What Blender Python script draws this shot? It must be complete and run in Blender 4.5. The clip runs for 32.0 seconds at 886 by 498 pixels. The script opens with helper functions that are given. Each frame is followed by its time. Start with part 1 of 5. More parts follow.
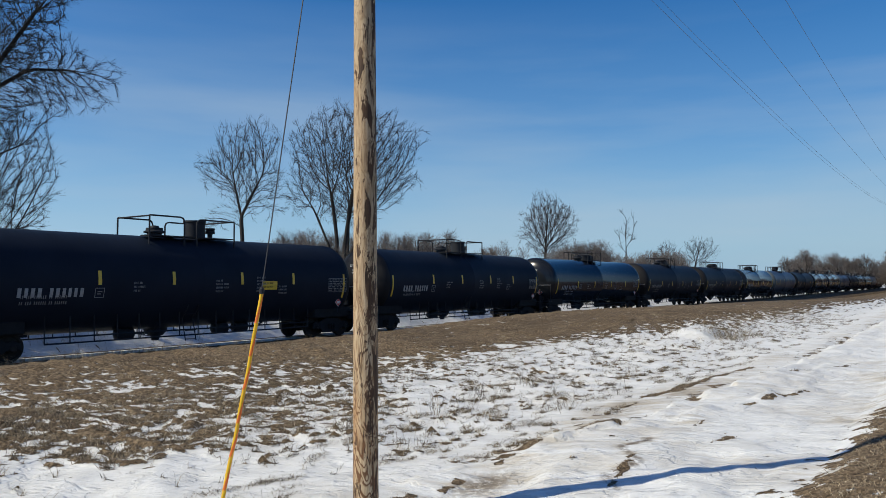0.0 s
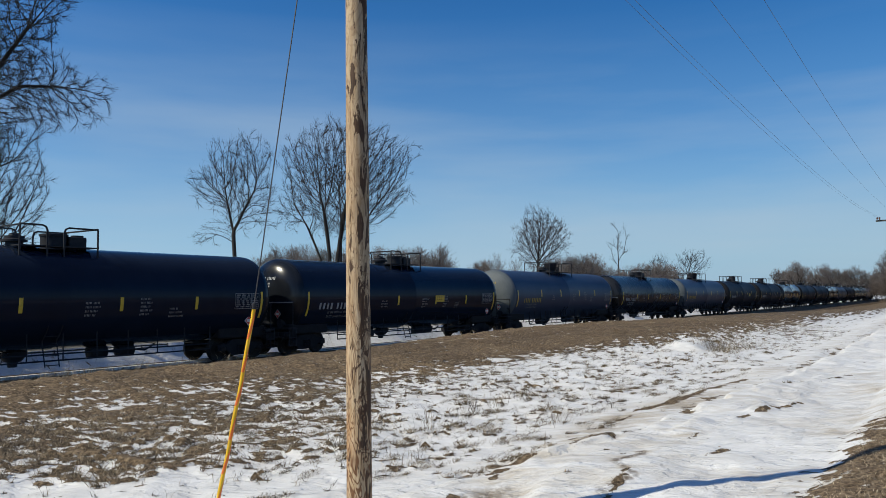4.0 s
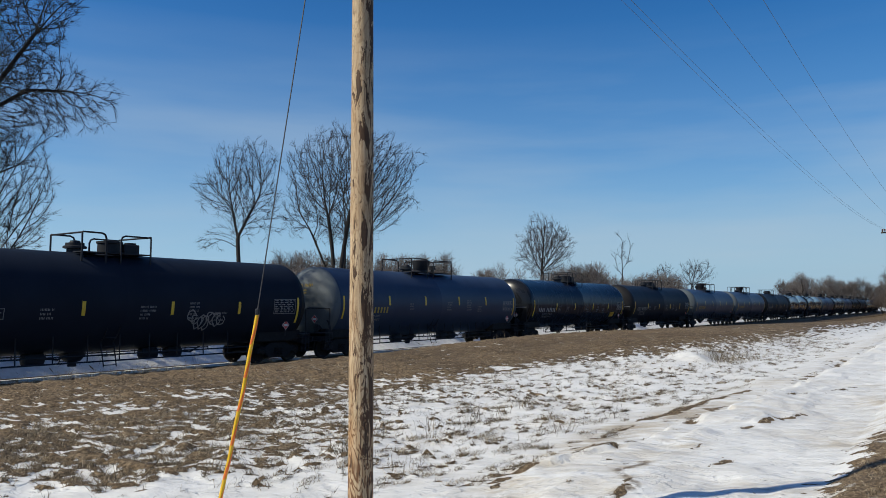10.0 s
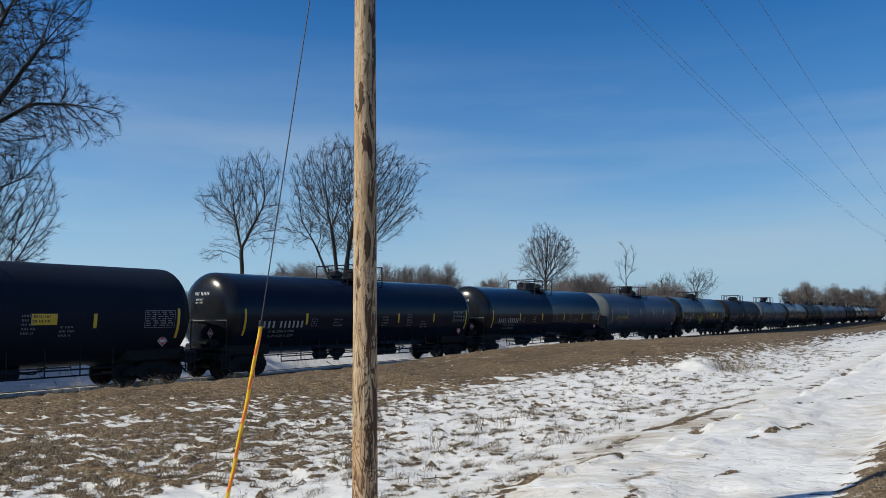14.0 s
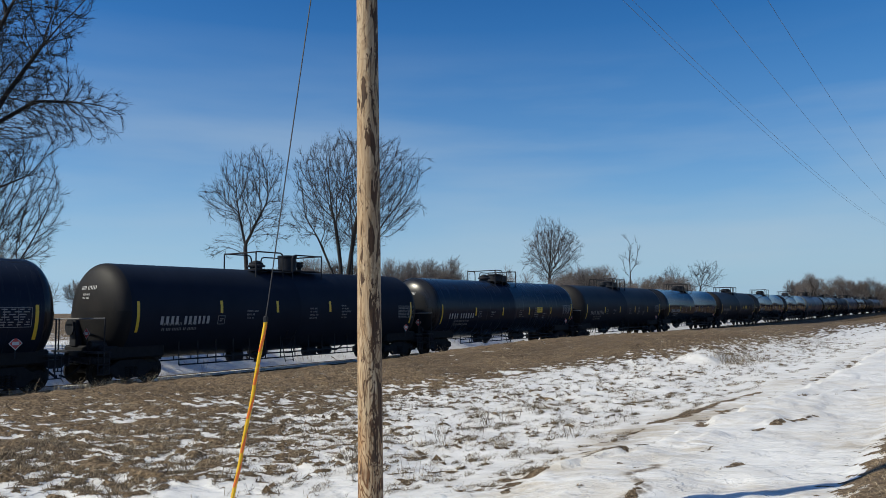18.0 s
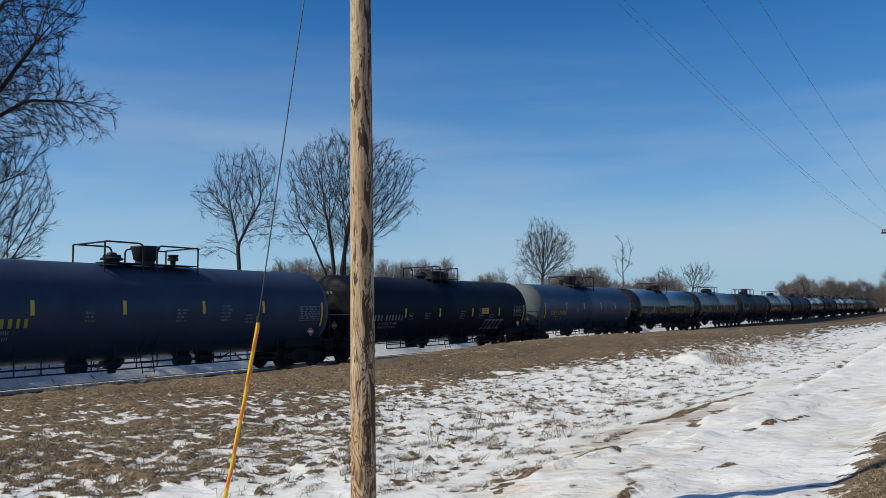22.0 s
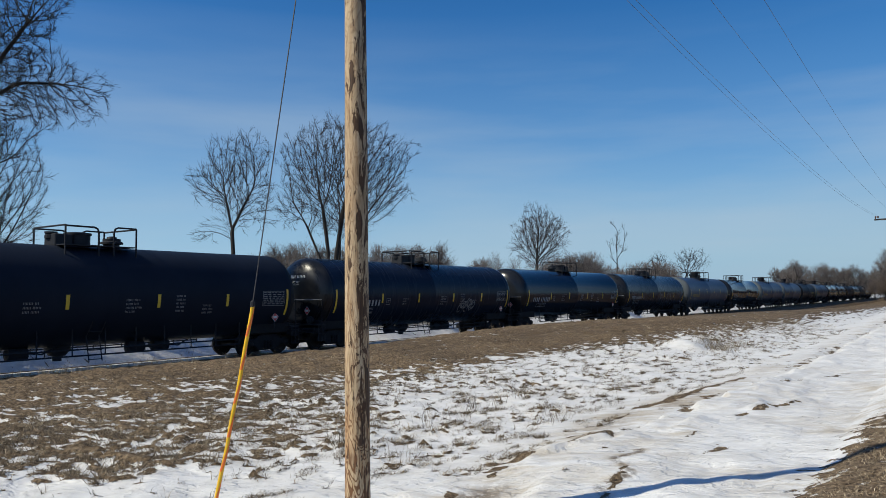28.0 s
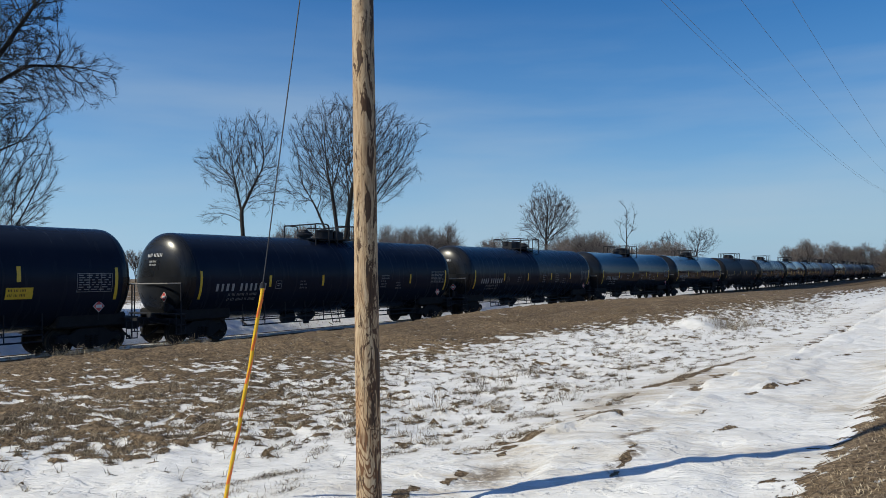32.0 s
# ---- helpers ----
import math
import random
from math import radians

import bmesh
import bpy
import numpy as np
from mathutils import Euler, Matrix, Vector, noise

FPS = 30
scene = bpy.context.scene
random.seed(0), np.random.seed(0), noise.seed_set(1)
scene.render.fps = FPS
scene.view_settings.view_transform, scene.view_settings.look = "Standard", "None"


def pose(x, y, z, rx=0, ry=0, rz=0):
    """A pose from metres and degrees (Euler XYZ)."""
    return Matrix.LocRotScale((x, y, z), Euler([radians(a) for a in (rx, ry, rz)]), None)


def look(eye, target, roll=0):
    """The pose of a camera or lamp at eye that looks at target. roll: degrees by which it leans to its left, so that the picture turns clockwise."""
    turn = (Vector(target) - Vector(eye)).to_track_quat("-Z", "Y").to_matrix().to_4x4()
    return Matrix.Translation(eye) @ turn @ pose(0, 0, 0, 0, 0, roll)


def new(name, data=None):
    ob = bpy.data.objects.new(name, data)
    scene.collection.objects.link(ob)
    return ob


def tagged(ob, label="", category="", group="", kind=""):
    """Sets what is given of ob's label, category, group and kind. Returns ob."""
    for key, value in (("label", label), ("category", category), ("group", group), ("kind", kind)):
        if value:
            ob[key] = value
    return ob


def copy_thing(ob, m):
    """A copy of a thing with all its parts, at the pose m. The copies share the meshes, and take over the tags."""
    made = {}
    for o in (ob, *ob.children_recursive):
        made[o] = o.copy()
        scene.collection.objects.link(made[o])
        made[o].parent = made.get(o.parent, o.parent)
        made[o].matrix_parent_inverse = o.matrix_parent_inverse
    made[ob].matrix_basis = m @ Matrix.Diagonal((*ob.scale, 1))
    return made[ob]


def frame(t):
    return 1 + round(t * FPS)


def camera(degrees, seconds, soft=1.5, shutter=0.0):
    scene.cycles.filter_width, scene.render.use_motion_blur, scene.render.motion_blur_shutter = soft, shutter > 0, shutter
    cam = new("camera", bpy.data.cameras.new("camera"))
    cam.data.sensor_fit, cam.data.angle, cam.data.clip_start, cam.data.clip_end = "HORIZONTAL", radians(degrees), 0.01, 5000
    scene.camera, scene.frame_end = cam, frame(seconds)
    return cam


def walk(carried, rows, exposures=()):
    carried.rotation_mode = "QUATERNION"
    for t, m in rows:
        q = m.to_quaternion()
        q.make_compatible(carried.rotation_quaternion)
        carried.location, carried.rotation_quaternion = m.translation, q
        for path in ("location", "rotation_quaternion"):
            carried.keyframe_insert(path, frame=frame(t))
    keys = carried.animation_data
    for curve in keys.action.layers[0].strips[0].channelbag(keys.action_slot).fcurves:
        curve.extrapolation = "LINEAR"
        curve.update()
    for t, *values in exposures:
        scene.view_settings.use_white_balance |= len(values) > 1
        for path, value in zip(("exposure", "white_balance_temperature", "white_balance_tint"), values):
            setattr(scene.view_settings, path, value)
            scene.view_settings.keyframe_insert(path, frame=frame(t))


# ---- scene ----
cam = camera(62.03, 32.0, soft=0.7)
EYE_Z = 2.416
# seconds, turn to the right, tilt up, lean (degrees)
TURNS = """0 -.813 2.626 -.127|.5 -.669 2.736 -.24|1 -.622 2.847 -.429|1.5 -.546 2.999 -.442|2 -.522 3.143 -.614|2.5 -.485 3.404 -.671
3 -.286 3.603 -.62|3.5 -.3 3.678 -.514|5.5 .124 3.79 -.414|6 .196 3.706 -.35|6.5 .274 3.774 -.352|7 .292 3.731 -.264|7.5 .236 3.679 -.267
8 .242 3.62 -.258|8.5 .128 3.879 -.22|9 0 4.13 -.049|9.5 -.392 4.203 .031|10 -.537 4.301 .091|10.5 -.753 4.399 .006|11 -.916 4.416 -.105
11.5 -.916 4.559 -.007|12 -.882 4.792 .072|12.5 -.936 4.879 -.015|13 -.866 4.977 -.091|13.5 -.841 5.069 -.22|14 -.792 5.118 -.222
14.5 -.642 5.144 -.153|16.5 -1.143 4.385 -.422|17 -1.193 4.491 -.54|17.5 -1.214 4.729 -.534|18 -1.091 4.696 -.601|18.5 -1.104 4.564 -.601
19 -1.036 4.4 -.723|19.5 -.868 4.509 -.581|20 -.879 4.501 -.574|20.5 -.724 4.591 -.652|21 -.662 4.639 -.601|21.5 -.66 4.806 -.65
22 -.56 4.722 -.582|22.5 -.662 4.549 -.506|23 -.78 4.23 -.436|23.5 -.704 3.768 -.287|24 -.69 3.442 -.177|24.5 -.497 3.125 -.137
25 -.216 3.07 -.34|25.5 -.142 2.971 -.334|27.5 -.265 3.587 -.329|28 -.146 3.561 -.402|28.5 -.353 3.674 -.331|29 -.674 3.618 -.233
29.5 -.821 3.203 -.218|30 -.529 2.746 -.306|30.5 .018 2.32 -.54|31 .083 1.985 -.594|31.5 -.217 1.993 -.689|32 -.862 2.053 -.673"""
PATH = []
for entry in TURNS.replace("\n", "|").split("|"):
    sec, turn, tilt, lean = (float(v) for v in entry.split())
    PATH.append((sec, pose(0, 0, EYE_Z, 90 + tilt, 0, -turn) @ pose(0, 0, 0, 0, 0, lean)))
walk(cam, PATH, exposures=[(0, 0.08), (32, 0.08)])

# ---- light ----
SUN_EL = radians(43)
SUN_TO = Vector((-0.94 * math.cos(SUN_EL), -0.343 * math.cos(SUN_EL), math.sin(SUN_EL)))
world = bpy.data.worlds.new("sky")
scene.world = world
world.use_nodes = True
wn, wl = world.node_tree.nodes, world.node_tree.links
wn.clear()
w_out = wn.new("ShaderNodeOutputWorld")
w_bg = wn.new("ShaderNodeBackground")
w_sky = wn.new("ShaderNodeTexSky")
w_sky.sky_type = "NISHITA"
w_sky.sun_disc = False
w_sky.sun_elevation = SUN_EL
w_sky.sun_rotation = math.atan2(SUN_TO.x, SUN_TO.y)
w_sky.air_density, w_sky.dust_density, w_sky.ozone_density = 1.0, 0.0, 4.0
# thin cirrus veils
w_tc = wn.new("ShaderNodeTexCoord")
w_map = wn.new("ShaderNodeMapping")
w_map.inputs["Rotation"].default_value = (0, radians(6), radians(20))
w_map.inputs["Scale"].default_value = (1.0, 1.0, 7.0)
w_noise = wn.new("ShaderNodeTexNoise")
w_noise.inputs["Scale"].default_value = 1.3
w_noise.inputs["Detail"].default_value = 6
w_noise.inputs["Roughness"].default_value = 0.5
w_ramp = wn.new("ShaderNodeValToRGB")
w_ramp.color_ramp.elements[0].position, w_ramp.color_ramp.elements[0].color = 0.45, (0, 0, 0, 1)
w_ramp.color_ramp.elements[1].position, w_ramp.color_ramp.elements[1].color = 0.8, (0.62, 0.62, 0.62, 1)
w_mix = wn.new("ShaderNodeMix")
w_mix.data_type = "RGBA"
w_bg.inputs["Strength"].default_value = 0.096
w_deep = wn.new("ShaderNodeHueSaturation")
w_deep.inputs["Hue"].default_value = 0.509
w_deep.inputs["Value"].default_value = 1.0
wl.new(w_sky.outputs["Color"], w_deep.inputs["Color"])
w_over = wn.new("ShaderNodeMapRange")
for w_key, w_value in (("From Min", 0.35), ("From Max", 0.8), ("To Min", 1.45), ("To Max", 1.0)):
    w_over.inputs[w_key].default_value = w_value
wl.new(w_over.outputs["Result"], w_deep.inputs["Saturation"])
# pale haze that thickens towards the horizon
w_sep = wn.new("ShaderNodeSeparateXYZ")
wl.new(w_tc.outputs["Generated"], w_sep.inputs["Vector"])
wl.new(w_sep.outputs["Z"], w_over.inputs["Value"])
w_low = wn.new("ShaderNodeValToRGB")
w_low.color_ramp.elements.new(0.6)
w_low.color_ramp.elements.new(0.7)
for w_e, (w_p, w_c) in zip(w_low.color_ramp.elements, [(0.0, 0.95), (0.08, 0.7), (0.2, 0.34), (0.45, 0.0)]):
    w_e.position, w_e.color = w_p, (w_c, w_c, w_c, 1)
wl.new(w_sep.outputs["Z"], w_low.inputs["Fac"])
w_haze = wn.new("ShaderNodeMix")
w_haze.data_type = "RGBA"
w_side = wn.new("ShaderNodeMapRange")
w_side.inputs["From Min"].default_value, w_side.inputs["From Max"].default_value = -0.5, 0.6
wl.new(w_sep.outputs["X"], w_side.inputs["Value"])
w_tone = wn.new("ShaderNodeMix")
w_tone.data_type = "RGBA"
w_tone.inputs["A"].default_value, w_tone.inputs["B"].default_value = (3.2, 5.2, 7.3, 1), (2.3, 4.2, 6.0, 1)
wl.new(w_side.outputs["Result"], w_tone.inputs["Factor"])
wl.new(w_tone.outputs["Result"], w_haze.inputs["B"])
wl.new(w_low.outputs["Color"], w_haze.inputs["Factor"])
wl.new(w_deep.outputs["Color"], w_haze.inputs["A"])
w_mix.inputs["B"].default_value = (4.4, 5.4, 6.3, 1)
wl.new(w_tc.outputs["Generated"], w_map.inputs["Vector"])
wl.new(w_map.outputs["Vector"], w_noise.inputs["Vector"])
wl.new(w_noise.outputs["Fac"], w_ramp.inputs["Fac"])
w_band = wn.new("ShaderNodeMath")
w_band.operation = "MULTIPLY"
wl.new(w_ramp.outputs["Color"], w_band.inputs[0])
w_veil = wn.new("ShaderNodeMapRange")
w_veil.inputs["From Min"].default_value, w_veil.inputs["From Max"].default_value = 0.36, 0.2
wl.new(w_sep.outputs["Z"], w_veil.inputs["Value"])
wl.new(w_veil.outputs["Result"], w_band.inputs[1])
# one long cirrus sheet that slants up across the sky
w_slant = wn.new("ShaderNodeVectorMath")
w_slant.operation = "DOT_PRODUCT"
w_slant.inputs[1].default_value = (-0.2, 0.0, 1.0)
wl.new(w_tc.outputs["Generated"], w_slant.inputs[0])
w_sheet = wn.new("ShaderNodeValToRGB")
w_sheet.color_ramp.elements.new(0.6)
w_sheet.color_ramp.elements.new(0.7)
for w_e, (w_p, w_c) in zip(w_sheet.color_ramp.elements, [(0.0, 0.0), (0.47, 0.2), (0.53, 0.27), (0.66, 0.0)]):
    w_e.position, w_e.color = w_p, (w_c, w_c, w_c, 1)
w_span = wn.new("ShaderNodeMapRange")
w_span.inputs["From Min"].default_value, w_span.inputs["From Max"].default_value = -0.12, 0.17
wl.new(w_slant.outputs["Value"], w_span.inputs["Value"])
w_frayed = wn.new("ShaderNodeMath")
w_frayed.operation = "MULTIPLY_ADD"
w_frayed.inputs[1].default_value = 0.35
wl.new(w_noise.outputs["Fac"], w_frayed.inputs[0])
wl.new(w_span.outputs["Result"], w_frayed.inputs[2])
w_mid = wn.new("ShaderNodeMath")
w_mid.operation = "SUBTRACT"
w_mid.inputs[1].default_value = 0.175
wl.new(w_frayed.outputs["Value"], w_mid.inputs[0])
wl.new(w_mid.outputs["Value"], w_sheet.inputs["Fac"])
w_thick = wn.new("ShaderNodeMath")
w_thick.operation = "MAXIMUM"
wl.new(w_band.outputs["Value"], w_thick.inputs[0])
wl.new(w_sheet.outputs["Color"], w_thick.inputs[1])
wl.new(w_thick.outputs["Value"], w_mix.inputs["Factor"])
wl.new(w_haze.outputs["Result"], w_mix.inputs["A"])
wl.new(w_mix.outputs["Result"], w_bg.inputs["Color"])
wl.new(w_bg.outputs["Background"], w_out.inputs["Surface"])
sun = new("sun", bpy.data.lights.new("sun", "SUN"))
sun.data.energy, sun.data.angle, sun.data.color = 4.3, radians(0.55), (0.98, 0.92, 0.75)
sun.matrix_world = look(SUN_TO * 200, (0, 0, 0))

# ---- materials ----
def node(nt, kind, **values):
    n = nt.nodes.new(kind)
    for key, value in values.items():
        n.inputs[key.replace("_", " ")].default_value = value
    return n


def ramp(nt, fac, stops):
    r = nt.nodes.new("ShaderNodeValToRGB")
    while len(r.color_ramp.elements) < len(stops):
        r.color_ramp.elements.new(0.5)
    for e, (at, col) in zip(r.color_ramp.elements, stops):
        e.position, e.color = at, (*col, 1) if len(col) == 3 else col
    nt.links.new(fac, r.inputs["Fac"])
    return r.outputs["Color"]


def coords(nt, scale=(1, 1, 1), where="Object", turn=0.0):
    tc = nt.nodes.new("ShaderNodeTexCoord")
    mp = nt.nodes.new("ShaderNodeMapping")
    mp.inputs["Scale"].default_value = scale
    mp.inputs["Rotation"].default_value = (0, 0, radians(turn))
    nt.links.new(tc.outputs[where], mp.inputs["Vector"])
    return mp.outputs["Vector"]


def noise_tex(nt, vec, scale, detail=5, rough=0.55, distort=0.0):
    n = node(nt, "ShaderNodeTexNoise", Scale=scale, Detail=detail, Roughness=rough, Distortion=distort)
    nt.links.new(vec, n.inputs["Vector"])
    return n.outputs["Fac"]


def mixed(nt, fac, a, b, how="MIX"):
    m = nt.nodes.new("ShaderNodeMix")
    m.data_type, m.blend_type = "RGBA", how
    for name, value in (("Factor", fac), ("A", a), ("B", b)):
        if hasattr(value, "links"):
            nt.links.new(value, m.inputs[name])
        else:
            m.inputs[name].default_value = value if name == "Factor" else (*value, 1)
    return m.outputs["Result"]


def maths(nt, how, a, b=0.0, clamp=False):
    m = nt.nodes.new("ShaderNodeMath")
    m.operation, m.use_clamp = how, clamp
    for i, value in enumerate((a, b)):
        if hasattr(value, "links"):
            nt.links.new(value, m.inputs[i])
        else:
            m.inputs[i].default_value = value
    return m.outputs[0]


def start_mat(name):
    m = bpy.data.materials.new(name)
    m.use_nodes = True
    nt = m.node_tree
    return m, nt, nt.nodes["Principled BSDF"]


def bump(nt, bsdf, height, strength=0.3, distance=0.02):
    b = node(nt, "ShaderNodeBump", Strength=strength, Distance=distance)
    nt.links.new(height, b.inputs["Height"])
    nt.links.new(b.outputs["Normal"], bsdf.inputs["Normal"])


def plain(name, dark, light, rough=0.6, metal=0.0, scale=6.0, stretch=(1, 1, 1), bumps=0.1, rough_span=0.15, shine=0.5):
    """Two tones mixed by coarse and fine noise, with uneven gloss."""
    m, nt, b = start_mat(name)
    v = coords(nt, stretch)
    coarse, fine = noise_tex(nt, v, scale), noise_tex(nt, v, scale * 9, 4)
    both = maths(nt, "ADD", maths(nt, "MULTIPLY", coarse, 0.65), maths(nt, "MULTIPLY", fine, 0.35))
    nt.links.new(ramp(nt, both, [(0.3, dark), (0.7, light)]), b.inputs["Base Color"])
    nt.links.new(maths(nt, "ADD", maths(nt, "MULTIPLY", fine, rough_span), rough - rough_span / 2, True), b.inputs["Roughness"])
    b.inputs["Metallic"].default_value = metal
    b.inputs["Specular IOR Level"].default_value = shine
    if bumps:
        bump(nt, b, both, bumps, 0.01)
    return m


def tank_paint(name, dark, light, rough, dust, dust_amount, coat=0.0, shine=0.2):
    """Paint on a steel tank, with road film that runs down the shell and speckles of dirt."""
    m, nt, b = start_mat(name)
    v = coords(nt)
    info = nt.nodes.new("ShaderNodeObjectInfo")
    shift = nt.nodes.new("ShaderNodeVectorMath")
    shift.operation = "MULTIPLY_ADD"
    nt.links.new(info.outputs["Random"], shift.inputs[0])
    shift.inputs[1].default_value = (37, 23, 51)
    nt.links.new(v, shift.inputs[2])
    vec = shift.outputs[0]
    runs = nt.nodes.new("ShaderNodeMapping")
    runs.inputs["Scale"].default_value = (1.6, 0.25, 0.18)
    nt.links.new(vec, runs.inputs["Vector"])
    streak = noise_tex(nt, runs.outputs["Vector"], 3.0, 6, 0.6)
    cloud = noise_tex(nt, vec, 0.7, 4)
    speck = noise_tex(nt, vec, 28, 3)
    tone = ramp(nt, cloud, [(0.3, dark), (0.7, light)])
    film = maths(nt, "MULTIPLY", ramp(nt, streak, [(0.42, (0, 0, 0)), (0.78, (1, 1, 1))]), dust_amount)
    film = maths(nt, "ADD", film, maths(nt, "MULTIPLY", speck, dust_amount * 0.35), True)
    nt.links.new(mixed(nt, film, tone, dust), b.inputs["Base Color"])
    nt.links.new(maths(nt, "ADD", maths(nt, "MULTIPLY", streak, 0.16), rough - 0.08, True), b.inputs["Roughness"])
    b.inputs["Specular IOR Level"].default_value = shine
    b.inputs["Coat Weight"].default_value = coat
    b.inputs["Coat Roughness"].default_value = 0.08
    wave = maths(nt, "ADD", maths(nt, "MULTIPLY", noise_tex(nt, vec, 1.1, 2), 1.0), maths(nt, "MULTIPLY", speck, 0.02))
    bump(nt, b, wave, 0.12, 0.03)
    return m


PAINTS = {
    # grey barrel: side shade and sky blue are put into its darker colour
    "grey": tank_paint("grey_tank_paint", (0.024, 0.039, 0.077), (0.034, 0.053, 0.098), 0.42, (0.075, 0.082, 0.095), 0.16),
    "gloss": tank_paint("gloss_black_tank_paint", (0.007, 0.0122, 0.0255), (0.0102, 0.0168, 0.033), 0.14, (0.045, 0.046, 0.05), 0.04, 0.0, 0.13),
    "satin": tank_paint("satin_black_tank_paint", (0.0088, 0.0142, 0.028), (0.0125, 0.0192, 0.036), 0.26, (0.06, 0.057, 0.054), 0.06, 0.0, 0.09),
    "matte": tank_paint("matte_black_tank_paint", (0.0108, 0.0158, 0.0275), (0.0152, 0.0212, 0.035), 0.5, (0.04, 0.036, 0.038), 0.05, shine=0.06),
}
HEAD_PAINTS = {
    # grey heads: dust plus sunlight put into the colour, far paler than the barrel
    "grey": tank_paint("dusty_sunlit_grey_head_paint", (0.066, 0.082, 0.094), (0.1, 0.117, 0.128), 0.6, (0.19, 0.204, 0.208), 0.38),
    "gloss": tank_paint("filmed_black_head_paint", (0.006, 0.0078, 0.0115), (0.011, 0.0135, 0.018), 0.2, (0.08, 0.085, 0.092), 0.13, shine=0.3),
    "satin": tank_paint("filmed_satin_head_paint", (0.006, 0.0075, 0.0105), (0.012, 0.0135, 0.017), 0.28, (0.08, 0.083, 0.088), 0.16, shine=0.3),
    "matte": tank_paint("dusty_brown_head_paint", (0.007, 0.0075, 0.0095), (0.012, 0.012, 0.014), 0.6, (0.08, 0.07, 0.062), 0.16, shine=0.2),
}
STEEL = plain("black_underframe_steel", (0.012, 0.0135, 0.018), (0.028, 0.03, 0.036), 0.6, 0.0, 3, bumps=0.2, shine=0.2)
TRUCK_STEEL = plain("grimy_cast_steel", (0.012, 0.013, 0.0155), (0.024, 0.0245, 0.027), 0.85, 0.0, 5, bumps=0.3, shine=0.15)
WHEEL_STEEL = plain("worn_wheel_steel", (0.012, 0.0115, 0.012), (0.03, 0.0275, 0.026), 0.6, 0.1, 8, bumps=0.2, shine=0.2)
RAIL_STEEL = plain("rusted_rail_steel", (0.04, 0.025, 0.018), (0.12, 0.075, 0.05), 0.7, 0.2, 6, bumps=0.2)
WHITE_INK = plain("white_stencil_paint", (0.4, 0.41, 0.42), (0.58, 0.59, 0.6), 0.6, 0, 14, bumps=0)
STENCIL_INK = plain("thin_white_stencil_paint", (0.22, 0.225, 0.23), (0.4, 0.41, 0.42), 0.6, 0, 14, bumps=0)
DULL_INK = plain("weathered_white_stencil_paint", (0.14, 0.14, 0.145), (0.28, 0.28, 0.28), 0.6, 0, 14, bumps=0)
YELLOW_INK = plain("weathered_yellow_stencil_paint", (0.32, 0.23, 0.035), (0.48, 0.35, 0.055), 0.6, 0, 14, bumps=0)
REFLECTOR = plain("yellow_reflective_sheeting", (0.62, 0.4, 0.03), (0.78, 0.52, 0.05), 0.4, 0, 12, bumps=0)
PLACARD = plain("white_placard_board", (0.5, 0.48, 0.47), (0.7, 0.68, 0.66), 0.5, 0, 10, bumps=0)
RED_INK = plain("red_placard_ink", (0.45, 0.04, 0.04), (0.6, 0.07, 0.06), 0.5, 0, 10, bumps=0)
GREEN_SPRAY = plain("lime_spray_paint", (0.3, 0.4, 0.05), (0.5, 0.62, 0.1), 0.5, 0, 5, bumps=0)
BARK = plain("grey_brown_bark", (0.009, 0.0075, 0.0075), (0.028, 0.023, 0.02), 0.9, 0, 3, (1, 1, 0.3), 0.4)
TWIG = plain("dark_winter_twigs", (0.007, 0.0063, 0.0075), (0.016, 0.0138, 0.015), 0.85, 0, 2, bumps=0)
ASH_TWIG = plain("ash_grey_winter_twigs", (0.03, 0.027, 0.029), (0.07, 0.062, 0.063), 0.85, 0, 2, bumps=0)
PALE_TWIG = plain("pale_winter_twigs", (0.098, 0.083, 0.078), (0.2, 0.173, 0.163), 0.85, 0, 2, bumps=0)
WIRE_STEEL = plain("weathered_steel_strand", (0.03, 0.03, 0.032), (0.07, 0.07, 0.075), 0.55, 0.2, 20, bumps=0)
LINE_WIRE = plain("weathered_line_wire", (0.13, 0.14, 0.155), (0.21, 0.225, 0.24), 0.6, 0.3, 8, bumps=0)
PLASTIC_YELLOW = plain("yellow_marker_plastic", (0.7, 0.4, 0.01), (0.85, 0.52, 0.02), 0.4, 0, 6, bumps=0.02)
PLASTIC_ORANGE = plain("orange_marker_plastic", (0.7, 0.13, 0.02), (0.85, 0.2, 0.03), 0.4, 0, 6, bumps=0.02)
CERAMIC = plain("brown_glazed_ceramic", (0.08, 0.03, 0.02), (0.12, 0.05, 0.03), 0.2, 0, 6, bumps=0)
TIE_WOOD = plain("creosoted_tie_wood", (0.03, 0.022, 0.016), (0.09, 0.07, 0.05), 0.9, 0, 4, (0.3, 3, 3), 0.4)
BALLAST = plain("dark_crushed_stone", (0.02, 0.018, 0.017), (0.085, 0.075, 0.068), 0.95, 0, 9, bumps=0.8, shine=0.1)
GREY_WOOD = plain("weathered_grey_timber", (0.03, 0.028, 0.026), (0.08, 0.072, 0.065), 0.85, 0, 8, (1, 1, 0.15), 0.3)
# distance haze is put into the far twigs' paler colour
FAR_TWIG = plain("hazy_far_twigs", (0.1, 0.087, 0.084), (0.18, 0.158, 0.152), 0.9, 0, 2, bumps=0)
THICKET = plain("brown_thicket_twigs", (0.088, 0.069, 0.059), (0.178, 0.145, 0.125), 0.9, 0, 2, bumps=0)


